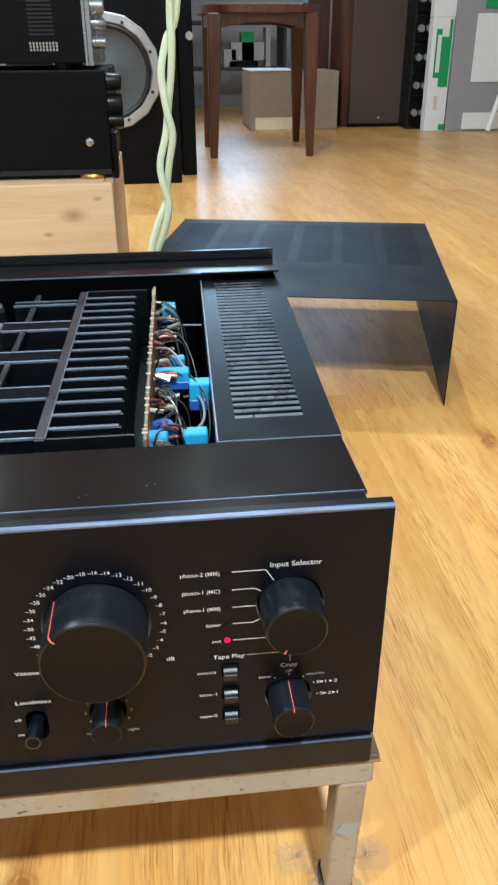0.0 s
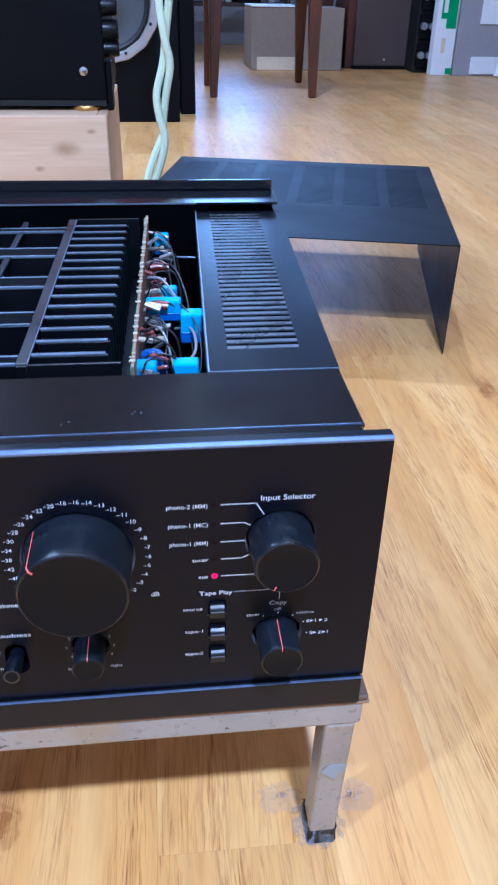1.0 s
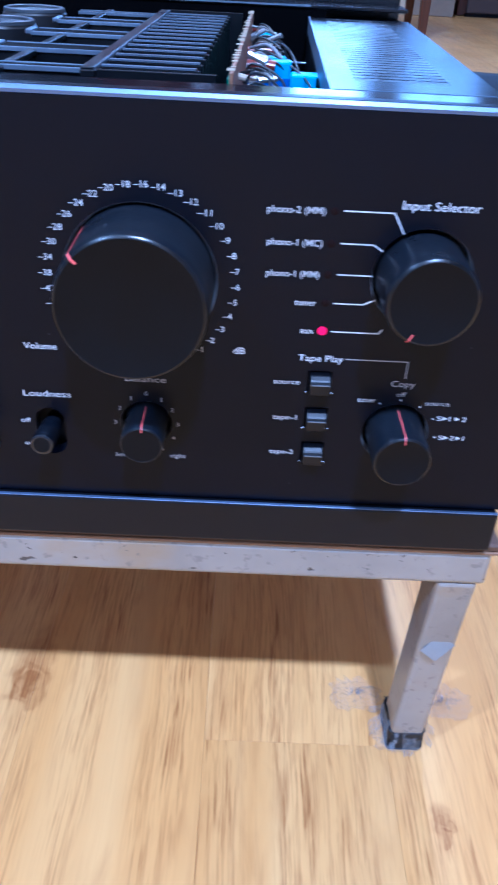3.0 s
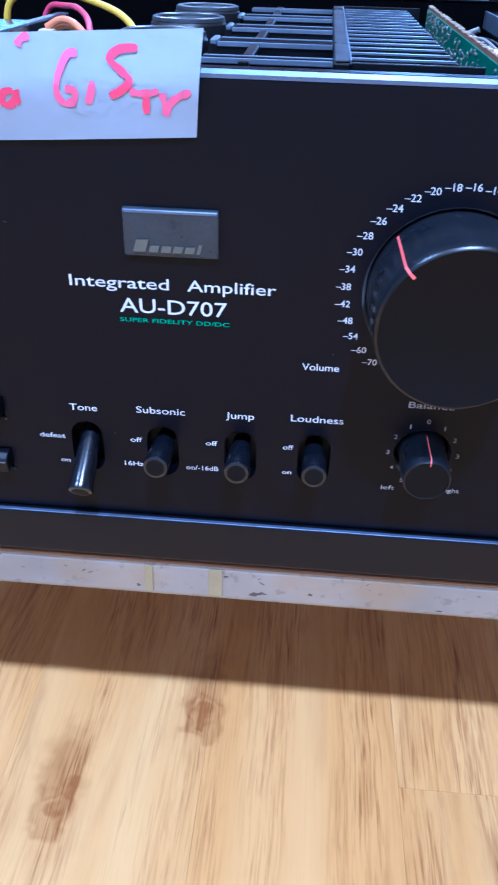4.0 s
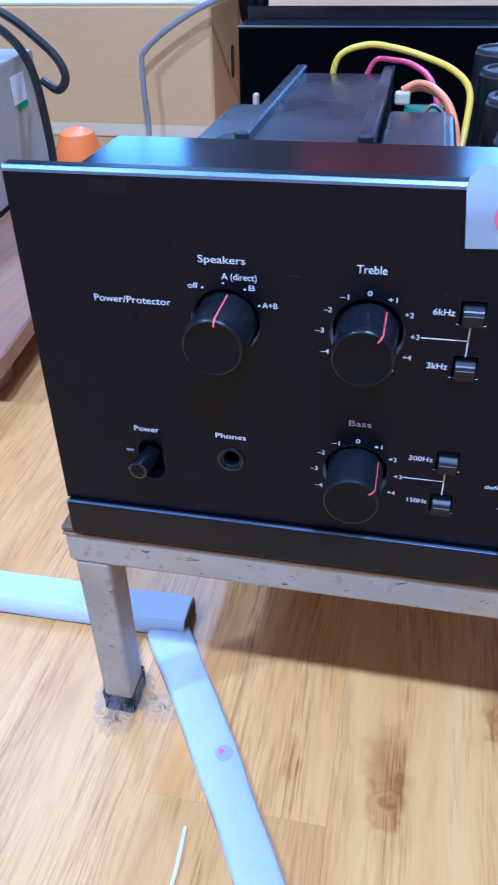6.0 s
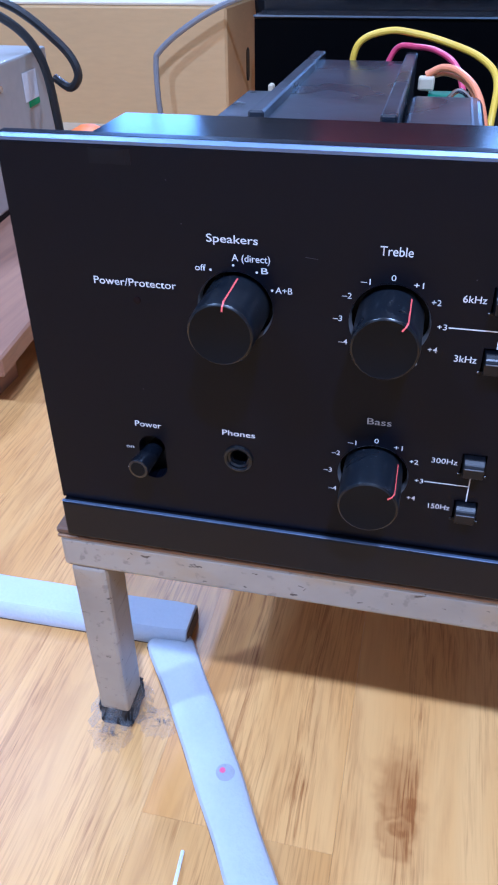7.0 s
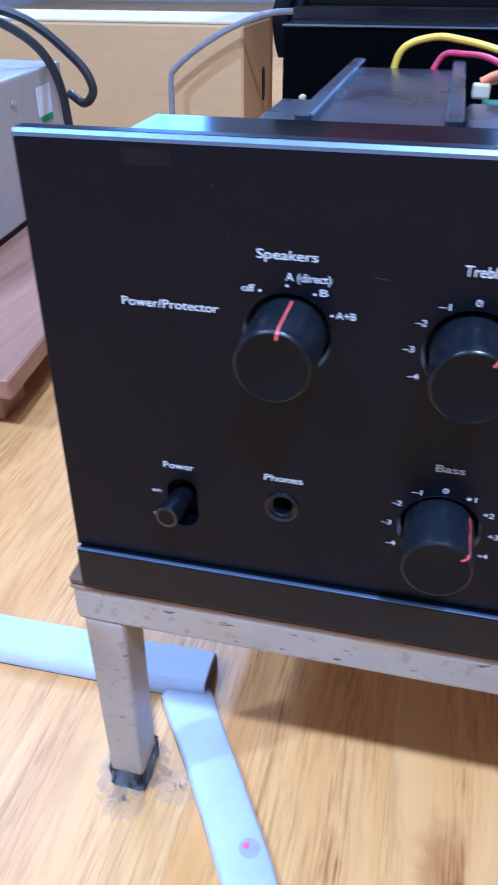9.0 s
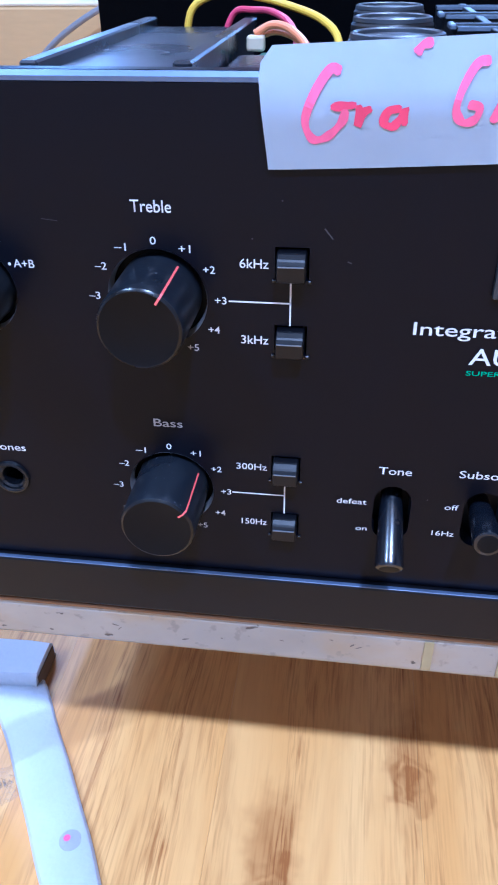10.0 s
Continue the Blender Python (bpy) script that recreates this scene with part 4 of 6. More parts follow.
    word("Power/Protector", -0.1885, -0.1600, 0.2735, 0.0026)
    word("Power", -0.1797, -0.1695, 0.2180, 0.0024)
    word("on", -0.1842, -0.1812, 0.2072, 0.0016)
    word("off", -0.1846, -0.1812, 0.1975, 0.0016, DIMINK)
    word("Phones", -0.1463, -0.1342, 0.2186, 0.0023)
    made = []
    for text, x0, x1, zc, cap, ink, y in WORDS:
        cu = bpy.data.curves.new("lettering", "FONT")
        cu.body, cu.size, cu.resolution_u, cu.offset = text, 1.0, 3, 0.002 if cap < 0.0022 else 0.004
        made.append(new("lettering_curve", cu))
    bpy.context.view_layer.update()
    graph = bpy.context.evaluated_depsgraph_get()
    for ob, (text, x0, x1, zc, cap, ink, y) in zip(made, WORDS):
        me = bpy.data.meshes.new_from_object(ob.evaluated_get(graph))
        xs = [v.co.x for v in me.vertices]
        lo, hi = min(xs), max(xs)
        sx = (x1 - x0) / max(hi - lo, 1e-6)
        for v in me.vertices:
            v.co = Vector((x0 + (v.co.x - lo) * sx, y, zc - cap / 2 + v.co.y * cap / 0.70))
        me.materials.clear()
        me.materials.append(ink)
        letters = new("lettering", me)
        hang(letters, face)
        cu = ob.data
        bpy.data.objects.remove(ob)
        bpy.data.curves.remove(cu)


legends()


def badge():
    b = part("badge", box(B(), -0.0105, 0.0160, -0.0016, 0.0002, 0.2707, 0.2842, 0.0006, 2), BADGE, amp, "grey metal maker's badge with raised bright script shape")
    part("badge_rim", box(B(), -0.0103, 0.0158, -0.0018, -0.0012, 0.2826, 0.2838, 0.0003), EDGESHEEN, b)
    for k, (u, w, h) in enumerate(((-0.0078, 0.0034, 0.0034), (-0.0035, 0.0026, 0.0018), (-0.0001, 0.0026, 0.0018), (0.0032, 0.0026, 0.0018), (0.0065, 0.0026, 0.0018), (0.0098, 0.0010, 0.0026))):
        part("script_shape", prism(B(), [(u, 0.2722), (u + w, 0.2722), (u + w + h * 0.3, 0.2722 + h), (u + h * 0.3, 0.2722 + h)], -0.0021, -0.0014), SCRIPT, b)


badge()


def tag_depth(u, v):
    """How far the slip stands off the panel: creased at half height, the upper half leaning back, a slight wave along it."""
    return (-0.0010 - 0.0036 * v if v < 0.5 else -0.0028 + 0.0042 * (v - 0.5)) - 0.0004 * math.sin(2.2 * u * math.pi) * v


def tag():
    t = thing("price_tag", -0.027, -0.003, 0.3, "white paper slip with red handwriting taped over the amplifier's front", "paper tag")
    bm = B()
    n, m = 24, 8
    grid = []
    for j in range(m + 1):
        v, row = j / m, []
        for k in range(n + 1):
            u = k / n
            bot = Vector((-0.0630 + 0.0732 * u, 0.2990 + 0.0036 * u ** 1.2))
            top = Vector((-0.0630 + 0.0752 * u, 0.3235 + 0.0037 * u))
            q = bot.lerp(top, v)
            if k == 0:
                q.x = -0.0632 - 0.0023 * min(v / 0.84, 1) + (0.0030 * (v - 0.84) / 0.16 if v > 0.84 else 0)
            y = tag_depth(u, v)
            row.append(bm.verts.new((q.x, y, q.y)))
        grid.append(row)
    for a, b in zip(grid, grid[1:]):
        for k in range(n):
            bm.faces.new((a[k], a[k + 1], b[k + 1], b[k]))
    r = bmesh.ops.solidify(bm, geom=bm.faces[:], thickness=0.00025)
    part("paper", bm, PAPER, t, smooth=True)
    ink = [[(112, 128), (96, 124), (78, 158), (70, 200), (84, 230), (104, 228), (122, 206), (126, 184)], [(104, 180), (140, 178)], [(143, 178), (147, 196), (146, 212), (150, 192), (162, 184)],
           [(204, 186), (186, 190), (182, 208), (196, 214), (207, 196), (208, 188), (211, 214)], [(214, 108), (222, 96), (236, 92)],
           [(318, 122), (300, 126), (284, 160), (279, 192), (290, 212), (306, 208), (310, 190), (294, 184)], [(342, 172), (338, 192), (330, 214)],
           [(424, 116), (392, 118), (374, 134), (394, 156), (406, 172), (392, 188), (370, 200)], [(404, 192), (428, 196), (454, 192)], [(432, 196), (430, 214), (428, 234)], [(458, 196), (462, 216), (462, 234), (472, 214), (488, 202), (508, 194)]]
    for line in ink:
        pts = []
        for px, py in line:
            v = (270 - py) / 185
            u = (px - 24 + 24 * v) / (488 + 41 * v)
            pts.append((-0.0634 + 0.0742 * u, 0, 0.3004 + 0.0036 * u + v * 0.0232))
        path = smooth_path(pts, 6)
        bm, rows = B(), []
        for k, q in enumerate(path):
            d = (path[min(k + 1, len(path) - 1)] - path[max(k - 1, 0)]).normalized()
            w = (0.00086 + 0.00014 * math.sin(k * 0.5 + q.x * 900)) * (0.55 if k in (0, len(path) - 1) else 1)
            row = []
            for sgn in (-1, 1):
                x, z = q.x - sgn * d.z * w, q.z + sgn * d.x * w
                u = (x + 0.0634) / 0.0742
                row.append(bm.verts.new((x, tag_depth(u, (z - 0.3004 - 0.0036 * u) / 0.0232) - 0.00034, z)))
            rows.append(row)
        for one, two in zip(rows, rows[1:]):
            bm.faces.new((one[0], one[1], two[1], two[0]))
        part("handwriting", bm, MARKER if len(line) in (2, 7) or line[0][0] in (143, 432) else PINKMARKER, t)


tag()


def marks():
    part("tape_residue", box(B(), -0.1850, -0.1717, -0.00015, -0.00002, 0.3108, 0.3152), RESIDUE, face, "faint patch of old tape residue")
    part("tape_residue", box(B(), -0.1772, -0.1735, -0.00025, -0.00016, 0.3108, 0.3148), RESIDUE, face)
    for x0, z0, x1, z1, w in ((-0.0500, 0.2858, -0.0482, 0.2836, 0.0003), (-0.1180, 0.2862, -0.1142, 0.2858, 0.00018), (-0.0443, 0.2782, -0.0436, 0.2779, 0.0003)):
        strokes(face, [(x0, z0), (x1, z1)], w, SCUFF, "scratch")
    for x, z in ((-0.060, 0.292), (-0.067, 0.283), (-0.018, 0.210), (-0.161, 0.307), (-0.157, 0.294), (-0.175, 0.233), (0.134, 0.186), (0.05, 0.243), (0.19, 0.245)):
        part("dust_speck", lathe(B(), [(-0.0002, 0), (-0.0002, 0.00022)], (x, 0, z), "y", 8), SCUFF, face)
    rnd = random.Random(21)
    for x, z, n in ((-0.161, 0.148, 3), (-0.136, 0.149, 3), (-0.116, 0.147, 1), (-0.033, 0.146, 2), (-0.058, 0.146, 1), (-0.092, 0.141, 1), (-0.114, 0.146, 1), (0.072, 0.149, 2), (0.138, 0.1515, 2), (0.1825, 0.150, 2), (0.03, 0.148, 2), (-0.19, 0.148, 2)):
        for _ in range(n):
            bm, pts = B(), []
            cx, cz = x + rnd.uniform(-0.002, 0.002), min(max(z + rnd.uniform(-0.002, 0.002), 0.1395), 0.151)
            a, long_, wide_ = rnd.uniform(-1.0, 1.0), rnd.uniform(0.0005, 0.0017), rnd.uniform(0.00012, 0.00032)
            for k in range(9):
                t = 2 * math.pi * k / 9
                u, v = long_ * math.cos(t) * rnd.uniform(0.6, 1.2), wide_ * math.sin(t) * rnd.uniform(0.5, 1.6)
                pts.append(bm.verts.new((cx + u * math.cos(a) - v * math.sin(a), 0.00085, cz + u * math.sin(a) + v * math.cos(a))))
            bm.faces.new(pts)
            part("paint_chip", bm, CHIP, stand_thing, "bare dark chip in the paint")


marks()


# ---- amplifier: chassis and inside ----
def chassis():
    part("top_flange", box(B(), -0.2085, 0.2085, 0.0065, 0.0275, 0.3060, 0.3090, 0.0006), PLATE, amp, "glossy black top flange behind the panel", skew=False)
    part("flange_edge", box(B(), -0.2085, 0.2085, 0.0276, 0.0283, 0.3080, 0.3092), EDGESHEEN, amp)
    part("front_plate", box(B(), -0.2065, 0.2105, 0.0285, 0.0860, 0.3055, 0.3082, 0.0006), PLATE, amp, "black front top plate")
    bm = B()
    for x, y, z in ((-0.128, 0.020, 0.3091), (0.106, 0.045, 0.3083), (0.107, 0.047, 0.3083), (0.110, 0.046, 0.3083), (0.078, 0.040, 0.3083), (0.075, 0.038, 0.3083), (-0.05, 0.05, 0.3083), (0.16, 0.012, 0.3091)):
        box(bm, x - 0.0004, x + 0.0004, y - 0.0004, y + 0.0004, z, z + 0.0002)
    tagged(part("dust_specks", bm, SCUFF, amp), kind="stuff")
    part("flange_slot", box(B(), 0.120, 0.137, 0.0150, 0.0185, 0.3091, 0.3093), HOLE, amp, "narrow dark slot in the flange")
    part("front_wall", box(B(), -0.206, 0.2085, 0.0175, 0.0195, 0.160, 0.3055), INSIDESHADE, amp)
    part("base", box(B(), -0.208, 0.2105, 0.0145, 0.445, 0.1590, 0.1612), INSIDESHADE, amp, skew=True)
    part("side_wall", box(B(), -0.2085, -0.2065, 0.02, 0.44, 0.1615, 0.262), INSIDESHADE, amp, skew=True)
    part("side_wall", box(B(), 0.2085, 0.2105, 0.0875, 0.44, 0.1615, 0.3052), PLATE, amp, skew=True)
    part("rear_wall", box(B(), -0.208, 0.2105, 0.4405, 0.4425, 0.1615, 0.3050), INSIDESHADE, amp, skew=True)
    part("rear_inner_wall", box(B(), -0.2115, 0.155, 0.398, 0.3995, 0.1615, 0.3126), INSIDESHADE, amp, skew=True)
    part("rear_plate", box(B(), -0.2120, 0.2105, 0.3975, 0.4400, 0.3128, 0.3150, 0.0005), PLATE, amp, skew=True)
    part("rear_plate_edge", box(B(), -0.2120, 0.1440, 0.3965, 0.3974, 0.3141, 0.3151), GLINTGREY, amp, skew=True)
    part("rear_lip", box(B(), -0.2120, 0.2095, 0.4430, 0.4470, 0.2900, 0.3235, 0.0008), PLATE, amp, "raised rear lip of the chassis", skew=True)
    part("front_hole_edge", box(B(), -0.2, 0.143, 0.0862, 0.0870, 0.298, 0.3060), INSIDESHADE, amp)
    slots = [rect(0.1545, 0.1935, 0.1175 + k * 0.00815, 0.1175 + k * 0.00815 + 0.0030) for k in range(34)]
    vent = part("vent_cover", pierced(B(), rect(0.1440, 0.2110, 0.0868, 0.3972), slots, lambda u, v, d: (u, v, d), 0.3052, 0.3078), VENT, amp, "black slotted ventilation cover", skew=True)
    part("vent_edge", box(B(), 0.1430, 0.1439, 0.0868, 0.3972, 0.298, 0.3082), GLINTGREY, vent, skew=True)
    part("vent_front_edge", box(B(), 0.1440, 0.2110, 0.0861, 0.0866, 0.3065, 0.3084), GLINTGREY, vent)
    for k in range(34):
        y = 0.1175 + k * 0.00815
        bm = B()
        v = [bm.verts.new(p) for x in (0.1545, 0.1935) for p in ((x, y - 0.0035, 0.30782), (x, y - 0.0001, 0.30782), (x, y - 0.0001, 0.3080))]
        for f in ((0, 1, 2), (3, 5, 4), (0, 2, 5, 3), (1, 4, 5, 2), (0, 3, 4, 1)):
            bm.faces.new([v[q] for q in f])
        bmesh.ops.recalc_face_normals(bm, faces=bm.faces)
        # Same sheet as the cover, coloured paler to draw its edge glints.
        part("louvre", bm, LOUVREGLINT, vent, skew=True)
    part("vent_well", box(B(), 0.150, 0.2, 0.09, 0.395, 0.3010, 0.3025), PANEL, amp, skew=True)
    bm = B()
    rnd = random.Random(7)
    for _ in range(9):
        x, y = rnd.uniform(0.155, 0.193), rnd.uniform(0.13, 0.25)
        box(bm, x, x + rnd.uniform(0.0003, 0.0009), y, y + 0.0003, 0.3084, 0.3086)
    part("dust_specks", bm, DIMINK, vent, "specks of pale dust and scratches", skew=True)


chassis()


def heatsinks():
    hs = part("heatsink", box(B(), 0.048, 0.1000, 0.1000, 0.3680, 0.215, 0.2600), FIN, amp, "black finned aluminium heatsink", skew=True)
    for k in range(15):
        y = 0.1100 + k * 0.0172
        part("fin", box(B(), 0.0520, 0.0915, y, y + 0.0026, 0.2605, 0.3085, 0.0004), FIN, hs, skew=True)
        # The shine along each fin's top is a pale strip of its own.
        part("fin_glint", box(B(), 0.0520, 0.0900, y - 0.0001, y + 0.0027, 0.3086, 0.3093), GLINTGREY, hs, skew=True)
    part("fin_frame", box(B(), 0.0455, 0.0515, 0.0985, 0.3690, 0.2605, 0.3088, 0.0005), FIN, hs, skew=True)
    part("fin_frame_top", box(B(), 0.0458, 0.0512, 0.0990, 0.3685, 0.3089, 0.3098, 0.0003), BARTOP, hs, skew=True)
    part("fin_frame_glint", box(B(), 0.0513, 0.0519, 0.0990, 0.3685, 0.3086, 0.3099), GLINTGREY, hs, skew=True)
    part("fin_frame", box(B(), 0.0520, 0.0990, 0.0985, 0.1000, 0.2605, 0.3092, 0.0003), FIN, hs, skew=True)
    part("fin_frame", box(B(), 0.0520, 0.0990, 0.3680, 0.3695, 0.2605, 0.3100, 0.0003), FIN, hs, skew=True)
    lad = part("heatsink_bracket", box(B(), 0.0110, 0.0150, 0.0985, 0.3690, 0.3055, 0.3083, 0.0004), FIN, amp, "ladder-like anodised bracket with open slots", skew=True)
    for y, w in ((0.107, 0.004), (0.1635, 0.0085), (0.2255, 0.0085), (0.2885, 0.0085), (0.345, 0.004)):
        part("bracket_bar", box(B(), -0.0030, 0.0452, y - w, y + w, 0.2605, 0.3072), FIN, lad, skew=True)
        # Bar tops take the chassis shade colour, so only their edges show.
        part("bar_top", box(B(), -0.0030, 0.0452, y - w, y + w, 0.3073, 0.3084, 0.0003), INSIDESHADE, lad, skew=True)
        # Pale strips draw the glints along both sides of each bar.
        part("bar_glint", box(B(), -0.0030, 0.0452, y - w - 0.0008, y - w - 0.0001, 0.3068, 0.3088, 0.0002), GLINTGREY, lad, skew=True)
        part("bar_glint", box(B(), -0.0030, 0.0452, y + w + 0.0001, y + w + 0.0009, 0.3068, 0.3088, 0.0002), GLINTGREY, lad, skew=True)
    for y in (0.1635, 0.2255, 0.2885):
        part("bracket_end", box(B(), -0.0062, -0.0032, y - 0.0077, y + 0.0077, 0.3070, 0.3095, 0.0006), GLINTGREY, lad, skew=True)
    part("bracket_base", box(B(), -0.006, 0.045, 0.098, 0.369, 0.215, 0.2600), INSIDESHADE, lad, skew=True)
    board = part("circuit_board", box(B(), 0.1045, 0.1060, 0.0880, 0.3720, 0.2150, 0.3115, 0.0002), PCBEDGE, amp, "upright amplifier circuit board packed with components", skew=True)
    part("solder_side", box(B(), 0.1038, 0.1044, 0.0885, 0.3715, 0.216, 0.3095), PCB, board, skew=True)
    rnd = random.Random(3)
    bm = B()
    for _ in range(420):
        y, z = rnd.uniform(0.092, 0.368), rnd.uniform(0.275, 0.3085)
        r = rnd.uniform(0.0006, 0.0015)
        bmesh.ops.create_icosphere(bm, subdivisions=1, radius=r, matrix=Matrix.Translation((0.1036, y, z)) @ Matrix.Diagonal((0.5, 1, 1, 1)))
    tagged(part("solder_joints", bm, SOLDER, board, skew=True), kind="stuff")
    bm = B()
    for _ in range(46):
        y = rnd.uniform(0.092, 0.368)
        box(bm, 0.1036 + rnd.uniform(-0.0005, 0.0006), 0.1064, y, y + rnd.uniform(0.0005, 0.0012), 0.3116, 0.3116 + rnd.uniform(0.0002, 0.0006))
    tagged(part("edge_tabs", bm, CREAM, board, skew=True), kind="stuff")
    for x, y, z, sx, sy, sz, m in ((0.1160, 0.358, 0.295, 0.011, 0.008, 0.011, BLUECAP), (0.1225, 0.232, 0.296, 0.010, 0.008, 0.010, BLUECAP), (0.1190, 0.205, 0.298, 0.022, 0.010, 0.009, BLUECAP),
                                   (0.1370, 0.193, 0.292, 0.015, 0.012, 0.013, BLUECAP), (0.1105, 0.113, 0.296, 0.012, 0.010, 0.012, BLUECAP), (0.1320, 0.120, 0.292, 0.014, 0.010, 0.014, BLUECAP)):
        c = part("film_capacitor", box(B(), x - sx / 2, x + sx / 2, y - sy / 2, y + sy / 2, z - sz / 2, z + sz / 2, 0.0012, 2), m, board, "light blue capacitor", skew=True)
        part("lower_case", box(B(), x - sx / 2 - 0.0003, x + sx / 2 + 0.0003, y - sy / 2 - 0.0003, y + sy / 2 + 0.0003, z - sz, z - sz / 2 + 0.002, 0.001), DEEPBLUE, c, skew=True)
    for x, y, z in ((0.1150, 0.284, 0.297), (0.1150, 0.199, 0.300)):
        part("red_capacitor", tube(B(), [(x - 0.007, y, z), (x, y + 0.0005, z + 0.0008), (x + 0.007, y, z)], 0.0036, 12, 3, 0.8), REDCAP, board, skew=True, smooth=True)
    part("round_capacitor", lathe(B(), [(-0.03, 0.0065), (0.0, 0.0065), (0.0012, 0.0058), (0.0012, 0.003), (0.0026, 0.0028), (0.0026, 0)], (0.1130, 0.1375, 0.295), "z", 28), DEEPBLUE, board, skew=True, smooth=True)
    for k in range(64):
        y, x, z = rnd.uniform(0.10, 0.365), rnd.uniform(0.108, 0.121), rnd.uniform(0.281, 0.306)
        a = rnd.uniform(-0.6, 0.6)
        d = Vector((math.cos(a) * 0.0045, math.sin(a) * 0.0045, rnd.uniform(-0.002, 0.002)))
        p = Vector((x, y, z))
        part("resistor", tube(B(), [p - d, p - d * 0.4, p + d * 0.4, p + d], rnd.uniform(0.0008, 0.0017), 8, 2), rnd.choice((CREAM, CREAM, SOLDER, SOLDER, REDCAP, REDCAP, WIREGREY, WIREBLACK)), board, skew=True, smooth=True)
    for k in range(9):
        y = 0.11 + k * 0.029
        part("transistor", box(B(), 0.1065, 0.1115, y, y + 0.008, 0.262, 0.280, 0.0006), RUBBER, board, skew=True)
    loops = [((0.108, 0.300, 0.290), (0.124, 0.27, 0.303), (0.134, 0.22, 0.296), (0.137, 0.17, 0.275)), ((0.110, 0.25, 0.302), (0.122, 0.215, 0.303), (0.139, 0.18, 0.295), (0.140, 0.14, 0.282), (0.126, 0.13, 0.270)),
             ((0.110, 0.33, 0.296), (0.120, 0.325, 0.301), (0.124, 0.305, 0.290)), ((0.111, 0.17, 0.300), (0.120, 0.15, 0.302), (0.126, 0.12, 0.290), (0.128, 0.105, 0.275)), ((0.109, 0.185, 0.301), (0.121, 0.165, 0.300), (0.121, 0.13, 0.288), (0.130, 0.105, 0.280))]
    for k in range(14):
        y = 0.105 + 0.0185 * k
        u, v = rnd.uniform(-0.012, 0.012), rnd.uniform(0.004, 0.016)
        loops.append(((0.107, y, 0.288 + rnd.uniform(0, 0.012)), (0.112, y + u * 0.4, 0.303 + rnd.uniform(-0.002, 0.004)), (0.114 + v, y + u, 0.299), (0.118 + v, y + u * 1.6, 0.280)))
    for pts in loops:
        part("board_wire", tube(B(), pts, 0.0006, 8), rnd.choice((WIREBLACK, WIREBLACK, WIREBLACK, SOLDER)), board, skew=True, smooth=True)
    part("board_wire", tube(B(), [(0.108, 0.245, 0.303), (0.118, 0.232, 0.306), (0.127, 0.214, 0.300)], 0.0008, 8), WIREGREY, board, skew=True, smooth=True)
    part("board_wire", tube(B(), [(0.126, 0.200, 0.284), (0.136, 0.185, 0.290), (0.138, 0.165, 0.284), (0.128, 0.150, 0.278)], 0.0009, 8), WIREGREY, board, skew=True, smooth=True)
    part("inner_shield", box(B(), 0.1425, 0.1435, 0.0880, 0.3960, 0.20, 0.2975), INSIDESHADE, amp, skew=True)
    part("cross_wire", tube(B(), [(0.109, 0.345, 0.284), (0.125, 0.346, 0.2845), (0.142, 0.346, 0.284)], 0.0006, 6), GLINTGREY, amp, skew=True)


heatsinks()


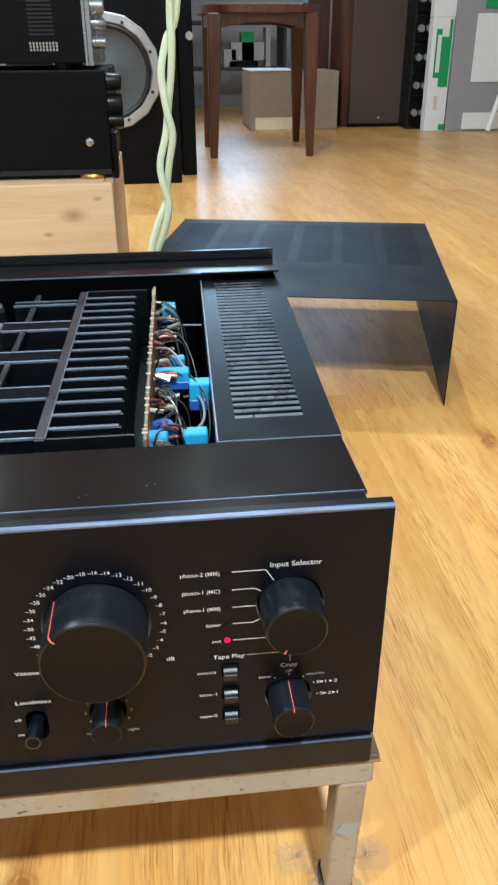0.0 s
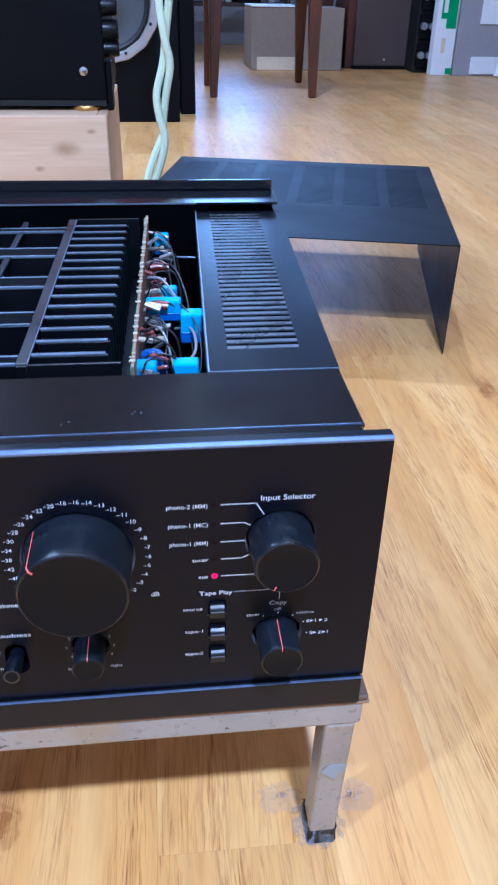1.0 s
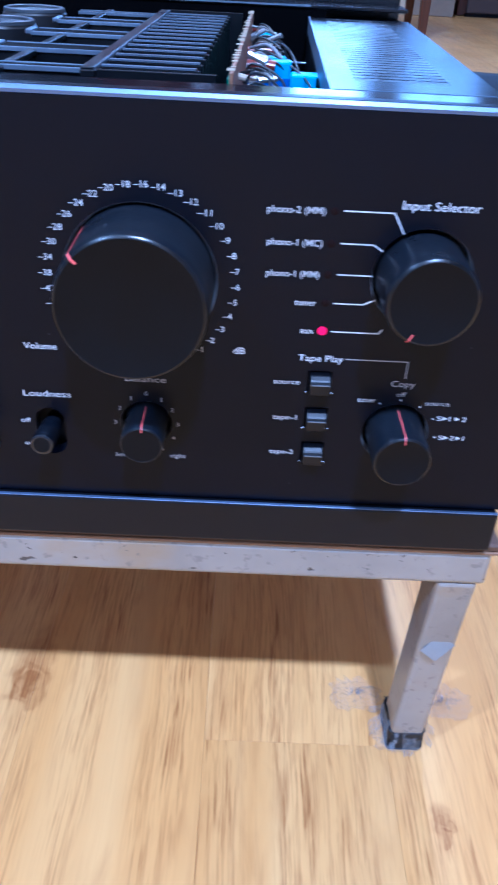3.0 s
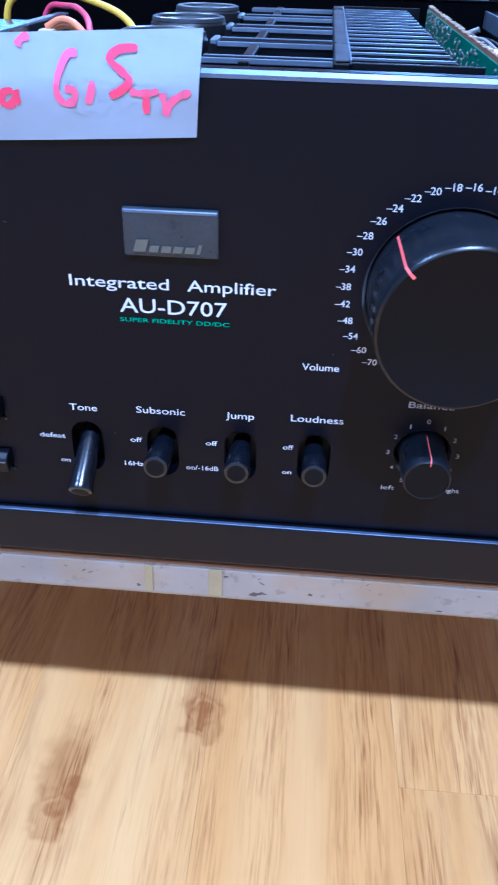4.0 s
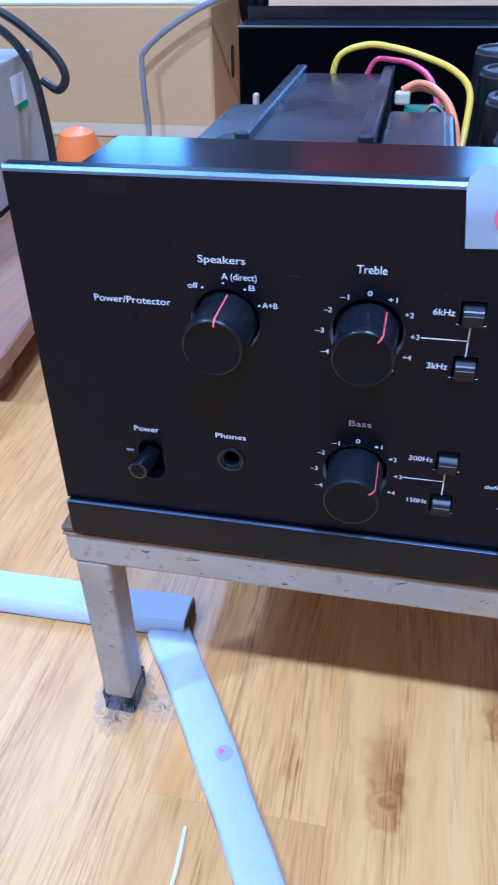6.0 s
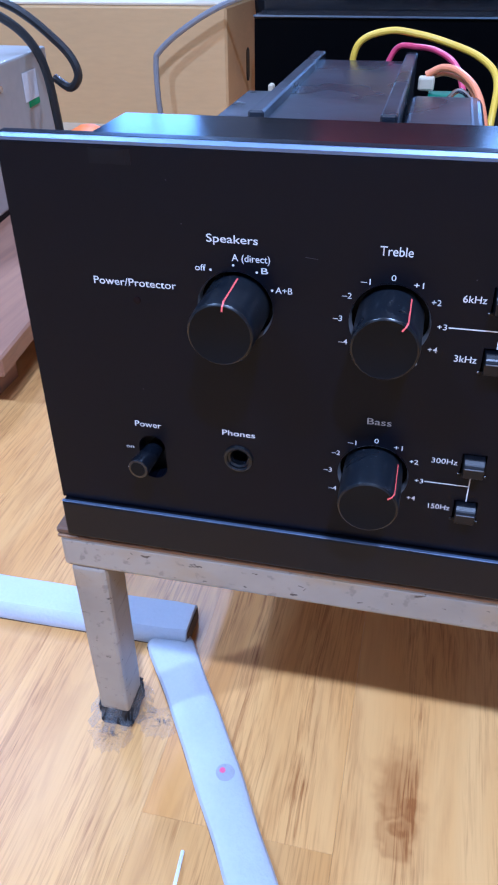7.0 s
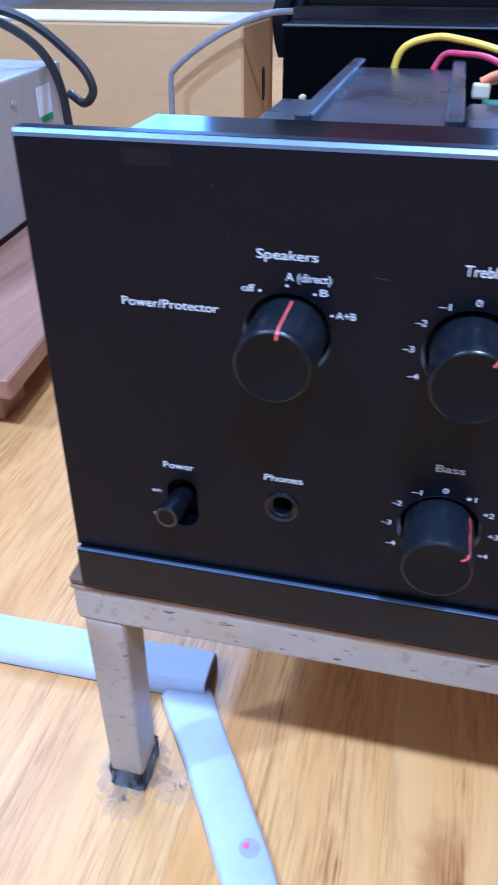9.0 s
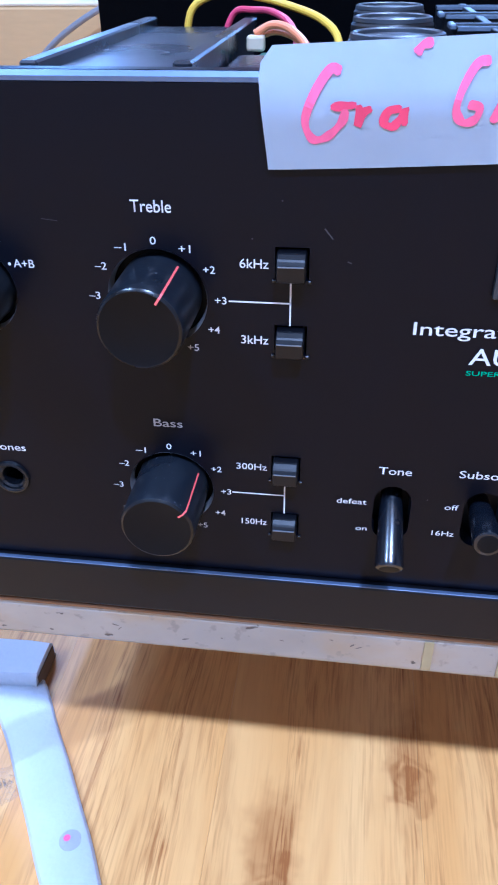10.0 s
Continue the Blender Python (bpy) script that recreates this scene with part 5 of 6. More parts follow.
def power_supply():
    for y in (0.101, 0.179, 0.257, 0.336):
        can = part("capacitor_can", lathe(B(), [(0.0, 0.0203), (0.098, 0.0203), (0.1000, 0.0188)], (-0.0305, y, 0.2085), "z", 40), SLEEVE, amp, "large black electrolytic capacitor", smooth=True)
        part("can_rim", lathe(B(), [(0.0995, 0.0196), (0.1012, 0.0192), (0.1018, 0.0178), (0.1012, 0.0166), (0.0998, 0.0162)], (-0.0305, y, 0.2085), "z", 40), ALU, can, smooth=True)
        part("can_top", lathe(B(), [(0.0999, 0.0163), (0.1000, 0.0110), (0.1004, 0.0105), (0.1004, 0)], (-0.0305, y, 0.2085), "z", 40), ALU, can, "dull metal top with a pressed ring", smooth=True)
    tr = part("transformer_cover", box(B(), -0.1530, -0.1035, 0.0970, 0.2660, 0.2000, 0.3045, 0.001), TRAFO, amp, "black sheet-metal cover over the power transformer")
    for x0, x1 in ((-0.1580, -0.1515), (-0.1055, -0.0990)):
        part("flange", box(B(), x0, x1, 0.0950, 0.2680, 0.2850, 0.3088, 0.0008), TRAFO, tr, "folded rim of the cover")
    part("side_bracket", prism(B(), [(-0.1990, 0.285), (-0.1600, 0.285), (-0.1600, 0.292), (-0.1900, 0.292)], 0.095, 0.235), TRAFO, amp)
    part("side_box", box(B(), -0.0978, -0.0640, 0.100, 0.184, 0.22, 0.3010, 0.003, 3), TRAFO, amp, "small dark metal box")
    part("side_stay", box(B(), -0.0700, -0.0690, 0.104, 0.180, 0.3011, 0.3016), GLINTGREY, amp)
    part("terminal", box(B(), -0.0955, -0.0875, 0.200, 0.206, 0.3000, 0.3065, 0.0012, 2), CREAM, amp, "pale terminal block")
    part("terminal_board", box(B(), -0.090, -0.070, 0.192, 0.212, 0.2965, 0.2985), PCB, amp)
    part("terminal_ring", tube(B(), [(-0.082, 0.180, 0.298), (-0.076, 0.186, 0.303), (-0.070, 0.183, 0.300), (-0.068, 0.175, 0.292)], 0.0012, 8), CHROME, amp, smooth=True)
    for pts, r, m in (([(-0.138, 0.272, 0.290), (-0.1335, 0.272, 0.312), (-0.117, 0.272, 0.3190), (-0.100, 0.272, 0.3175), (-0.083, 0.266, 0.3140), (-0.0655, 0.252, 0.3090), (-0.0560, 0.238, 0.3010), (-0.0565, 0.218, 0.286), (-0.060, 0.20, 0.262)], 0.0019, YELLOW),
                      ([(-0.118, 0.272, 0.298), (-0.111, 0.272, 0.3105), (-0.100, 0.265, 0.3120), (-0.088, 0.248, 0.3120), (-0.077, 0.226, 0.307), (-0.071, 0.20, 0.292), (-0.068, 0.18, 0.275)], 0.0016, CRIMSON),
                      ([(-0.092, 0.204, 0.3070), (-0.084, 0.203, 0.3105), (-0.075, 0.196, 0.3090), (-0.0665, 0.184, 0.3020), (-0.0620, 0.165, 0.289), (-0.0630, 0.150, 0.275)], 0.0017, ORANGE),
                      ([(-0.092, 0.207, 0.3050), (-0.082, 0.206, 0.3075), (-0.071, 0.195, 0.304), (-0.0635, 0.176, 0.293), (-0.062, 0.150, 0.276)], 0.0014, ORANGE)):
        part("wire", tube(B(), pts, r, 10), m, amp, smooth=True)
    part("relay", box(B(), -0.199, -0.195, 0.330, 0.336, 0.262, 0.280, 0.001), CREAM, amp)


power_supply()


# ---- on the floor near the stand ----
def strip(name, a, b, w0, w1, h, label, cat):
    """A flat soft-edged strip from a to b, w0 wide at a and w1 at b."""
    ahead = Vector((b[0] - a[0], b[1] - a[1])).normalized()
    side = Vector((-ahead.y, ahead.x))
    bm, n = B(), 28
    rows = []
    for k in range(n + 1):
        t = k / n
        c, w = Vector(a).lerp(Vector(b), t), w0 + (w1 - w0) * t
        c = c + side * 0.0012 * math.sin(5 * t)
        w += 0.0005 * math.sin(17 * t + 1) + 0.0004 * math.sin(31 * t)
        w -= 0.0015 * max(0, 1 - t * n / 0.6) ** 2
        q = h * (1 + 0.03 * math.sin(23 * t + 2))
        prof = [(-w / 2, 0.0012), (-w / 2 - 0.0007, q * 0.45), (-w / 2 + 0.0006, q * 0.82), (-w / 2 + 0.003, q), (-w * 0.16, q + 0.0006), (w * 0.16, q + 0.0006), (w / 2 - 0.003, q), (w / 2 - 0.0006, q * 0.82), (w / 2 + 0.0007, q * 0.45), (w / 2, 0.0012)]
        rows.append([bm.verts.new((*(c + side * u), v)) for u, v in prof])
    for one, two in zip(rows, rows[1:]):
        for j in range(10):
            bm.faces.new((one[j], one[(j + 1) % 10], two[(j + 1) % 10], two[j]))
    bm.faces.new(rows[0])
    bm.faces.new(rows[-1])
    bmesh.ops.recalc_face_normals(bm, faces=bm.faces)
    t = thing(name, a[0], a[1], 0, label, cat, "foam strips")
    # Thin brown layer below the foam, showing as a dark line beside it.
    back, edges = B(), []
    for k in range(n + 1):
        u = k / n
        c, w = Vector(a).lerp(Vector(b), u) + side * 0.0012 * math.sin(5 * u), w0 + (w1 - w0) * u + 0.0010 + 0.0005 * math.sin(17 * u + 1)
        edges.append([back.verts.new((*(c + side * q), z)) for q, z in ((-w / 2, 0.0001), (-w / 2, 0.0011), (w / 2 - 0.0006, 0.0011), (w / 2 - 0.0006, 0.0001))])
    for one, two in zip(edges, edges[1:]):
        for j in range(4):
            back.faces.new((one[j], one[(j + 1) % 4], two[(j + 1) % 4], two[j]))
    back.faces.new(edges[0])
    back.faces.new(edges[-1])
    bmesh.ops.recalc_face_normals(back, faces=back.faces)
    part("brown_underlayer", back, CARDEND, t, "thin brown layer under the foam")
    part("foam_body", bm, FOAM, t, smooth=True)
    return t


strip("foam_strip", (-0.2090, 0.0795), (-0.0850, -0.1150), 0.0262, 0.0205, 0.0065, "long thin white packing foam strip lying on the wooden floor", "foam strip")
wide_foam = strip("foam_strip", (-0.1965, 0.0900), (-0.56, 0.0885), 0.0275, 0.0290, 0.0135, "wide thick white packing foam strip lying on the wooden floor", "foam strip")
part("cut_end", box(B(), -0.1963, -0.1957, 0.0790, 0.1015, 0.001, 0.0110, 0.0002), CARDEND, wide_foam, "cut end with brown backing")
curl = thing("plastic_sliver", -0.161, -0.055, 0, "thin curled white plastic sliver on the wooden floor", "plastic sliver")
part("sliver", tube(B(), [(-0.1617, -0.0430, 0.0012), (-0.1606, -0.0560, 0.0030), (-0.1604, -0.0700, 0.0016), (-0.1622, -0.0850, 0.0010)], 0.0009, 8, 8, 0.6), WHITEBOX, curl, smooth=True)
st = thing("round_sticker", -0.152, -0.0015, 0.0075, "small clear round sticker with a red spot on the foam strip", "sticker")
part("film", lathe(B(), [(0.0003, 0), (0.0003, 0.005)], (-0.1508, -0.0025, 0.0070), "z", 20), STICKER, st)
part("red_spot", lathe(B(), [(0.0006, 0), (0.0006, 0.0016)], (-0.1525, -0.0018, 0.0070), "z", 14), PINKMARKER, st)


def tape_scraps():
    rnd = random.Random(11)
    for x, y, r in ((0.236, 0.046, 0.016), (0.186, 0.050, 0.015), (0.203, 0.022, 0.011), (-0.219, 0.008, 0.012), (-0.194, 0.022, 0.013)):
        bm, n, rows = B(), 34, []
        ragged = [rnd.uniform(0.78, 1.16) for _ in range(n)]
        for k in range(8):
            u = (k + 0.4) / 7.4
            rows.append([bm.verts.new((x + r * u * (1 + (ragged[j] - 1) * u) * math.cos(2 * math.pi * j / n), y + r * 0.8 * u * (1 + (ragged[j] - 1) * u) * math.sin(2 * math.pi * j / n), 0.0008 + 0.0075 * rnd.random() ** 2 * (1 - 0.6 * u))) for j in range(n)])
        for one, two in zip(rows, rows[1:]):
            for j in range(n):
                bm.faces.new((one[j], one[(j + 1) % n], two[(j + 1) % n], two[j]))
        tagged(part("tape_scrap", bm, FILM, None), "scrap of crumpled clear tape on the floor by the stand's foot", "tape", "tape scraps")


tape_scraps()


# ---- removed top cover ----
def bonnet():
    t = thing("amplifier_top_cover", 0.535, 0.745, 0, "black folded sheet-steel amplifier cover standing on the floor", "amplifier cover")
    m = Matrix.Translation((0.535, 0.745, 0)) @ Matrix.Rotation(radians(-13.0), 4, "Z")
    w, d, h = 0.50, 0.53, 0.166

    def put(name, bm, mat_, label=""):
        bmesh.ops.transform(bm, matrix=m, verts=bm.verts)
        return part(name, bm, mat_, t, label)

    slots = [rect(-0.475 + 0.077 * c, -0.475 + 0.077 * c + 0.060, 0.20 + 0.0080 * k, 0.20 + 0.0080 * k + 0.0015) for c in range(6) for k in range(37)]
    top = put("top", pierced(B(), rect(-w, 0, 0, d), slots, lambda u, v, z: (u, v, z), h - 0.0015, h), COVER)
    put("side", box(B(), -0.0016, 0, 0.0, d, 0, h - 0.0016), COVER)
    put("side", box(B(), -w, -w + 0.0016, 0.0, d, 0, h - 0.0016), COVER)


bonnet()


# ---- crate with stacked equipment ----
def crate_and_stack():
    c = thing("wooden_crate", -0.2, 1.45, 0, "rough pine box standing on the floor under black equipment", "wooden box")
    part("front_board", box(B(), -0.36, 0.0290, 1.240, 1.258, 0, 0.262, 0.002), PINE, c)
    part("side_board", box(B(), 0.011, 0.0292, 1.2585, 1.72, 0, 0.262, 0.002), PINE, c)
    part("side_board", box(B(), -0.36, -0.342, 1.2585, 1.72, 0, 0.262, 0.002), PINE, c)
    part("top_board", box(B(), -0.3415, 0.0105, 1.2585, 1.72, 0.246, 0.2618, 0.001), PINE, c)
    low = thing("black_amplifier", -0.2, 1.5, 0.262, "black metal hi-fi unit with brass feet on a pine box", "amplifier")
    part("case", box(B(), -0.42, 0.0290, 1.30, 1.70, 0.280, 0.4535, 0.003, 2), BLACKBOX, low)
    part("case_underside", box(B(), -0.42, 0.0270, 1.302, 1.70, 0.270, 0.2798), HOLE, low)
    for x, y in ((-0.012, 1.325), (-0.32, 1.325), (-0.012, 1.66), (-0.32, 1.66)):
        part("foot", lathe(B(), [(0, 0.026), (0.005, 0.030), (0.0085, 0.028), (0.0085, 0)], (x, y, 0.2622), "z", 28), BRASS, low, "brass foot", smooth=True)
    part("hanging_lead", tube(B(), [(-0.395, 1.31, 0.30), (-0.405, 1.29, 0.27), (-0.402, 1.285, 0.235), (-0.395, 1.29, 0.205)], 0.018, 10), SPKBLACK, low, "black plug and lead hanging from the unit", smooth=True)
    part("hanging_lead", tube(B(), [(-0.37, 1.31, 0.30), (-0.378, 1.285, 0.26), (-0.385, 1.283, 0.22), (-0.380, 1.29, 0.190)], 0.012, 10), SPKBLACK, low, smooth=True)
    part("screw", lathe(B(), [(0.001, 0.0085), (-0.003, 0.0075), (-0.004, 0.004), (-0.004, 0)], (-0.010, 1.30, 0.329), "y", 18), CHROME, low, "bright side screw", smooth=True)
    for z, r in ((0.432, 0.016), (0.394, 0.019), (0.364, 0.014)):
        k = part("knob", lathe(B(), [(0.0, r), (0.024, r * 0.95), (0.027, r * 0.85), (0.027, 0)], (0.0292, 1.33, z), "x", 24), BUTTON, low, smooth=True)
        part("ring", lathe(B(), [(0.0, r + 0.001), (0.002, r + 0.001), (0.002, r)], (0.0293, 1.33, z - 0.001), "x", 24), RIM, k)
    part("strap", box(B(), 0.0292, 0.0400, 1.302, 1.36, 0.262, 0.345, 0.002), BLACKBOX, low)
    up = thing("silver_faced_receiver", -0.2, 1.5, 0.4535, "dark receiver with silver front and knobs stacked on a black unit", "receiver")
    body = part("case", box(B(), -0.42, 0.002, 1.30, 1.68, 0.4640, 0.580, 0.003, 2), BLACKBOX, up)
    for k in range(11):
        part("vent_slot", box(B(), -0.098, -0.055, 1.2985, 1.2998, 0.5745 - k * 0.0065, 0.5775 - k * 0.0065), HOLE, body)
    for k in range(9):
        for j in range(3):
            part("vent_hole", box(B(), -0.100 + k * 0.0058, -0.097 + k * 0.0058, 1.2986, 1.2999, 0.4845 + j * 0.0052, 0.4880 + j * 0.0052), GREYMETAL, body)
    part("faceplate", box(B(), 0.0025, 0.0115, 1.297, 1.683, 0.4600, 0.586, 0.001), BADGELIGHT, up, "brushed silver front panel")
    part("side_cheek", box(B(), -0.003, 0.0022, 1.2965, 1.2998, 0.4600, 0.586, 0.0005), BADGELIGHT, up)
    for z, r in ((0.555, 0.013), (0.528, 0.009), (0.497, 0.010), (0.574, 0.008)):
        part("knob", lathe(B(), [(0.0, r), (0.022, r), (0.024, r * 0.85), (0.024, 0)], (0.0118, 1.32, z), "x", 24), BADGELIGHT, up, "turned silver knob", smooth=True)
    for x, y in ((-0.05, 1.34), (-0.36, 1.34), (-0.05, 1.64), (-0.36, 1.64)):
        part("foot", lathe(B(), [(0, 0.014), (0.0104, 0.015), (0.0104, 0)], (x, y, 0.4536), "z", 20), RUBBER, up, smooth=True)


crate_and_stack()


def speakers():
    s = thing("loudspeaker_cabinet", -0.15, 3.1, 0, "black floor-standing loudspeaker with a large grey woofer", "loudspeaker")
    part("cabinet", box(B(), -0.42, 0.205, 2.90, 3.30, 0, 0.95, 0.004), SPKBLACK, s)
    cx, cz = -0.055, 0.400
    w = part("woofer_basket", lathe(B(), [(0.0, 0.200), (-0.008, 0.200), (-0.012, 0.196), (-0.012, 0.170), (-0.004, 0.163)], (cx, 2.9, cz), "y", 16), BASKET, s, "grey metal basket ring")
    part("surround", lathe(B(), [(-0.004, 0.165), (-0.012, 0.155), (-0.004, 0.143)], (cx, 2.899, cz), "y", 40), RUBBER, s, smooth=True)
    part("cone", lathe(B(), [(-0.0042, 0.144), (0.0, 0.12), (-0.001, 0.060), (-0.012, 0.040), (-0.017, 0.0)], (cx, 2.8965, cz), "y", 40), CONE, s, "grey paper cone", smooth=True)
    for k in range(8):
        a = 2 * math.pi * (k + 0.5) / 8
        part("bolt", lathe(B(), [(0, 0.006), (-0.004, 0.005), (-0.004, 0)], (cx + 0.176 * math.cos(a), 2.888, cz + 0.176 * math.sin(a)), "y", 10), HOLE, s)
    t = thing("tower_loudspeaker", 1.55, 5.2, 0, "tall loudspeaker with dark taupe grille and reddish wooden sides", "loudspeaker")
    part("cabinet", box(B(), 1.315, 1.735, 5.03, 5.42, 0, 1.05, 0.006), REDWOOD, t)
    part("grille", box(B(), 1.365, 1.735, 4.99, 5.028, 0.015, 1.04, 0.012, 2), GRILLE, t, "taupe cloth grille")
    part("plinth", box(B(), 1.36, 1.737, 4.985, 5.029, 0.0, 0.0145), SPKBLACK, t)
    part("emblem", lathe(B(), [(0, 0.009), (-0.003, 0.008), (-0.003, 0)], (1.56, 4.989, 0.055), "y", 16), CHROME, t)
    d = thing("red_wood_cabinet", 1.18, 5.7, 0, "reddish wooden cabinet behind the stool", "cabinet")
    part("side_panel", box(B(), 1.16, 1.309, 5.45, 5.9, 0, 1.1, 0.004), REDWOOD, d)
    part("panel_rail", box(B(), 1.16, 1.309, 5.44, 5.4495, 0.0, 0.09, 0.002), REDWOOD, d)


speakers()


def stool():
    s = thing("wooden_stool", 0.62, 3.85, 0, "reddish brown wooden stool with tapered legs and a rounded seat", "stool")
    legs = [(0.384, 3.62, 0.40, 3.64), (0.853, 3.62, 0.845, 3.64), (0.382, 4.07, 0.40, 4.05), (0.889, 4.24, 0.86, 4.1)]
    for xb, yb, xt, yt in legs:
        bm = B()
        lo = [bm.verts.new((xb + dx * 0.017, yb + dy * 0.017, 0)) for dx, dy in ((-1, -1), (1, -1), (1, 1), (-1, 1))]
        mid = [bm.verts.new((xb * 0.35 + xt * 0.65 + dx * 0.028, yb * 0.35 + yt * 0.65 + dy * 0.028, 0.36)) for dx, dy in ((-1, -1), (1, -1), (1, 1), (-1, 1))]
        hi = [bm.verts.new((xt + dx * 0.032, yt + dy * 0.032, 0.615)) for dx, dy in ((-1, -1), (1, -1), (1, 1), (-1, 1))]
        for one, two in ((lo, mid), (mid, hi)):
            for k in range(4):
                bm.faces.new((one[k], one[(k + 1) % 4], two[(k + 1) % 4], two[k]))
        bm.faces.new(lo[::-1])
        bm.faces.new(hi)
        bevelled(bm, 0, 0.005, 2)
        part("leg", bm, STOOLWOOD, s)
    for (xa, xb, ya, yb) in ((0.433, 0.812, 3.625, 3.65), (0.433, 0.826, 4.05, 4.075)):
        bm, n = B(), 10
        rows = []
        for k in range(n + 1):
            u = k / n
            z = 0.555 + 0.025 * math.sin(math.pi * u)
            x = xa + (xb - xa) * u
            rows.append([bm.verts.new(p) for p in ((x, ya, z), (x, yb, z), (x, yb, 0.614), (x, ya, 0.614))])
        for one, two in zip(rows, rows[1:]):
            for j in range(4):
                bm.faces.new((one[j], one[(j + 1) % 4], two[(j + 1) % 4], two[j]))
        part("apron", bm, STOOLWOOD, s)
    for x in (0.385, 0.845):
        part("side_apron", box(B(), x - 0.012, x + 0.012, 3.675, 4.015, 0.56, 0.614, 0.002), STOOLWOOD, s)
    outline = []
    for k in range(48):
        a = 2 * math.pi * k / 48
        ca, sa = math.cos(a), math.sin(a)
        outline.append((0.625 + 0.285 * abs(ca) ** 0.55 * (1 if ca > 0 else -1), 3.86 + 0.28 * abs(sa) ** 0.55 * (1 if sa > 0 else -1)))
    part("seat", slab(B(), outline, 0.6155, 0.648), STOOLWOOD, s, "rounded polished seat board")
    p = thing("paper_on_stool", 0.62, 3.8, 0.648, "pale sheet of paper lying on the stool", "paper")
    part("sheet", box(B(), 0.42, 0.80, 3.62, 3.95, 0.6485, 0.6505), PAPER, p)


stool()


def far_things():
    b = thing("taupe_storage_box", 0.98, 5.1, 0, "taupe cardboard storage box with a pale lid flap on the floor", "box")
    part("carcass", box(B(), 0.705, 1.262, 4.872, 5.33, 0.0, 0.338, 0.004), STONEBOX, b)
    part("lower_band", box(B(), 0.735, 0.985, 4.868, 4.8715, 0.002, 0.075), CARDPALE, b)
    part("lid", box(B(), 0.700, 1.00, 4.866, 5.335, 0.3385, 0.345, 0.002), WHITEBOX, b, "white lid")
    part("side_shade", box(B(), 0.700, 0.7045, 4.88, 5.32, 0.01, 0.33), STONEBOX, b)
    r = thing("equipment_rack", 1.86, 5.5, 0, "dark rack of hi-fi units with bright knobs", "equipment rack")
    part("frame", box(B(), 1.700, 1.90, 4.80, 5.2, 0, 1.0, 0.004), HOLE, r)
    for k in range(6):
        unit = part("unit", box(B(), 1.704, 1.89, 4.76, 4.799, 0.03 + k * 0.155, 0.165 + k * 0.155, 0.004), BLACKBOX, r)
        for j in range(2):
            part("knob", lathe(B(), [(0, 0.022), (-0.025, 0.020), (-0.027, 0)], (1.722 + 0.05 * j, 4.76, 0.10 + k * 0.155), "y", 20), BADGELIGHT, unit, smooth=True)
    c = thing("white_carton", 1.83, 4.8, 0, "tall white cardboard carton printed with green shapes", "carton")
    part("carton_body", box(B(), 1.765, 1.893, 4.655, 4.73, 0, 0.62, 0.003), WHITEBOX, c)
    for x0, x1, z0, z1 in ((1.790, 1.800, 0.30, 0.56), (1.825, 1.868, 0.25, 0.52), (1.800, 1.8245, 0.30, 0.33), (1.800, 1.8245, 0.53, 0.56), (1.868, 1.884, 0.25, 0.61), (1.855, 1.892, 0.008, 0.04)):
        part("green_print", box(B(), x0, x1, 4.652, 4.6548, z0, z1), PRINTGREEN, c)
    part("faint_print", box(B(), 1.81, 1.832, 4.652, 4.6548, 0.12, 0.2), CARDPALE, c)
    up = thing("white_carton", 1.83, 4.8, 0.62, "flat white carton with a green band on another carton", "carton")
    part("carton_body", box(B(), 1.765, 1.90, 4.66, 4.73, 0.6215, 0.80, 0.003), WHITEBOX, up)
    g = thing("grey_display_board", 2.05, 4.62, 0, "upright grey board with white panels standing on the floor", "display board")
    part("board", box(B(), 1.897, 2.46, 4.63, 4.65, 0, 0.95, 0.002), GREYBOARD, g)
    part("white_panel", box(B(), 2.02, 2.46, 4.62, 4.629, 0.275, 0.64, 0.002), WHITEBOX, g)
    part("white_panel", box(B(), 1.995, 2.46, 4.62, 4.629, 0.010, 0.105, 0.002), WHITEBOX, g)
    part("green_band", box(B(), 2.06, 2.46, 4.62, 4.629, 0.665, 0.74, 0.002), PRINTGREEN, g)
    p = thing("white_pole", 2.15, 4.55, 0, "thin white pole leaning on a grey board", "pole")
    part("rod", tube(B(), [(2.125, 4.52, 0.008), (2.19, 4.56, 0.20), (2.28, 4.60, 0.45)], 0.016, 10), WHITEBOX, p, smooth=True)
    sh = thing("far_shelf", 0.9, 6.5, 0, "low shelf with pale boxes and green packets far behind the stool", "shelf")
    part("board", box(B(), 0.40, 1.15, 6.30, 6.7, 0.30, 0.325, 0.002), GRILLE, sh)
    part("board", box(B(), 0.40, 1.15, 6.30, 6.7, 0.62, 0.645, 0.002), GRILLE, sh)
    for x in (0.40, 1.13):
        part("upright", box(B(), x, x + 0.02, 6.29, 6.7, 0, 0.68, 0.002), GRILLE, sh)
    for x0, x1, z0, z1, m, nm in ((0.70, 0.93, 0.3255, 0.37, BLACKBOX, "black_case"), (0.72, 0.98, 0.46, 0.50, GREYMETAL, "grey_case"), (0.66, 0.76, 0.3255, 0.45, GREYMETAL, "grey_case"), (0.80, 0.90, 0.51, 0.57, PRINTGREEN, "green_packet"), (0.99, 1.03, 0.3255, 0.60, GREYMETAL, "grey_case")):
        o = thing(nm, (x0 + x1) / 2, 6.4, z0, "small %s standing on a far shelf" % nm.replace("_", " "), "box", "things on the far shelf")
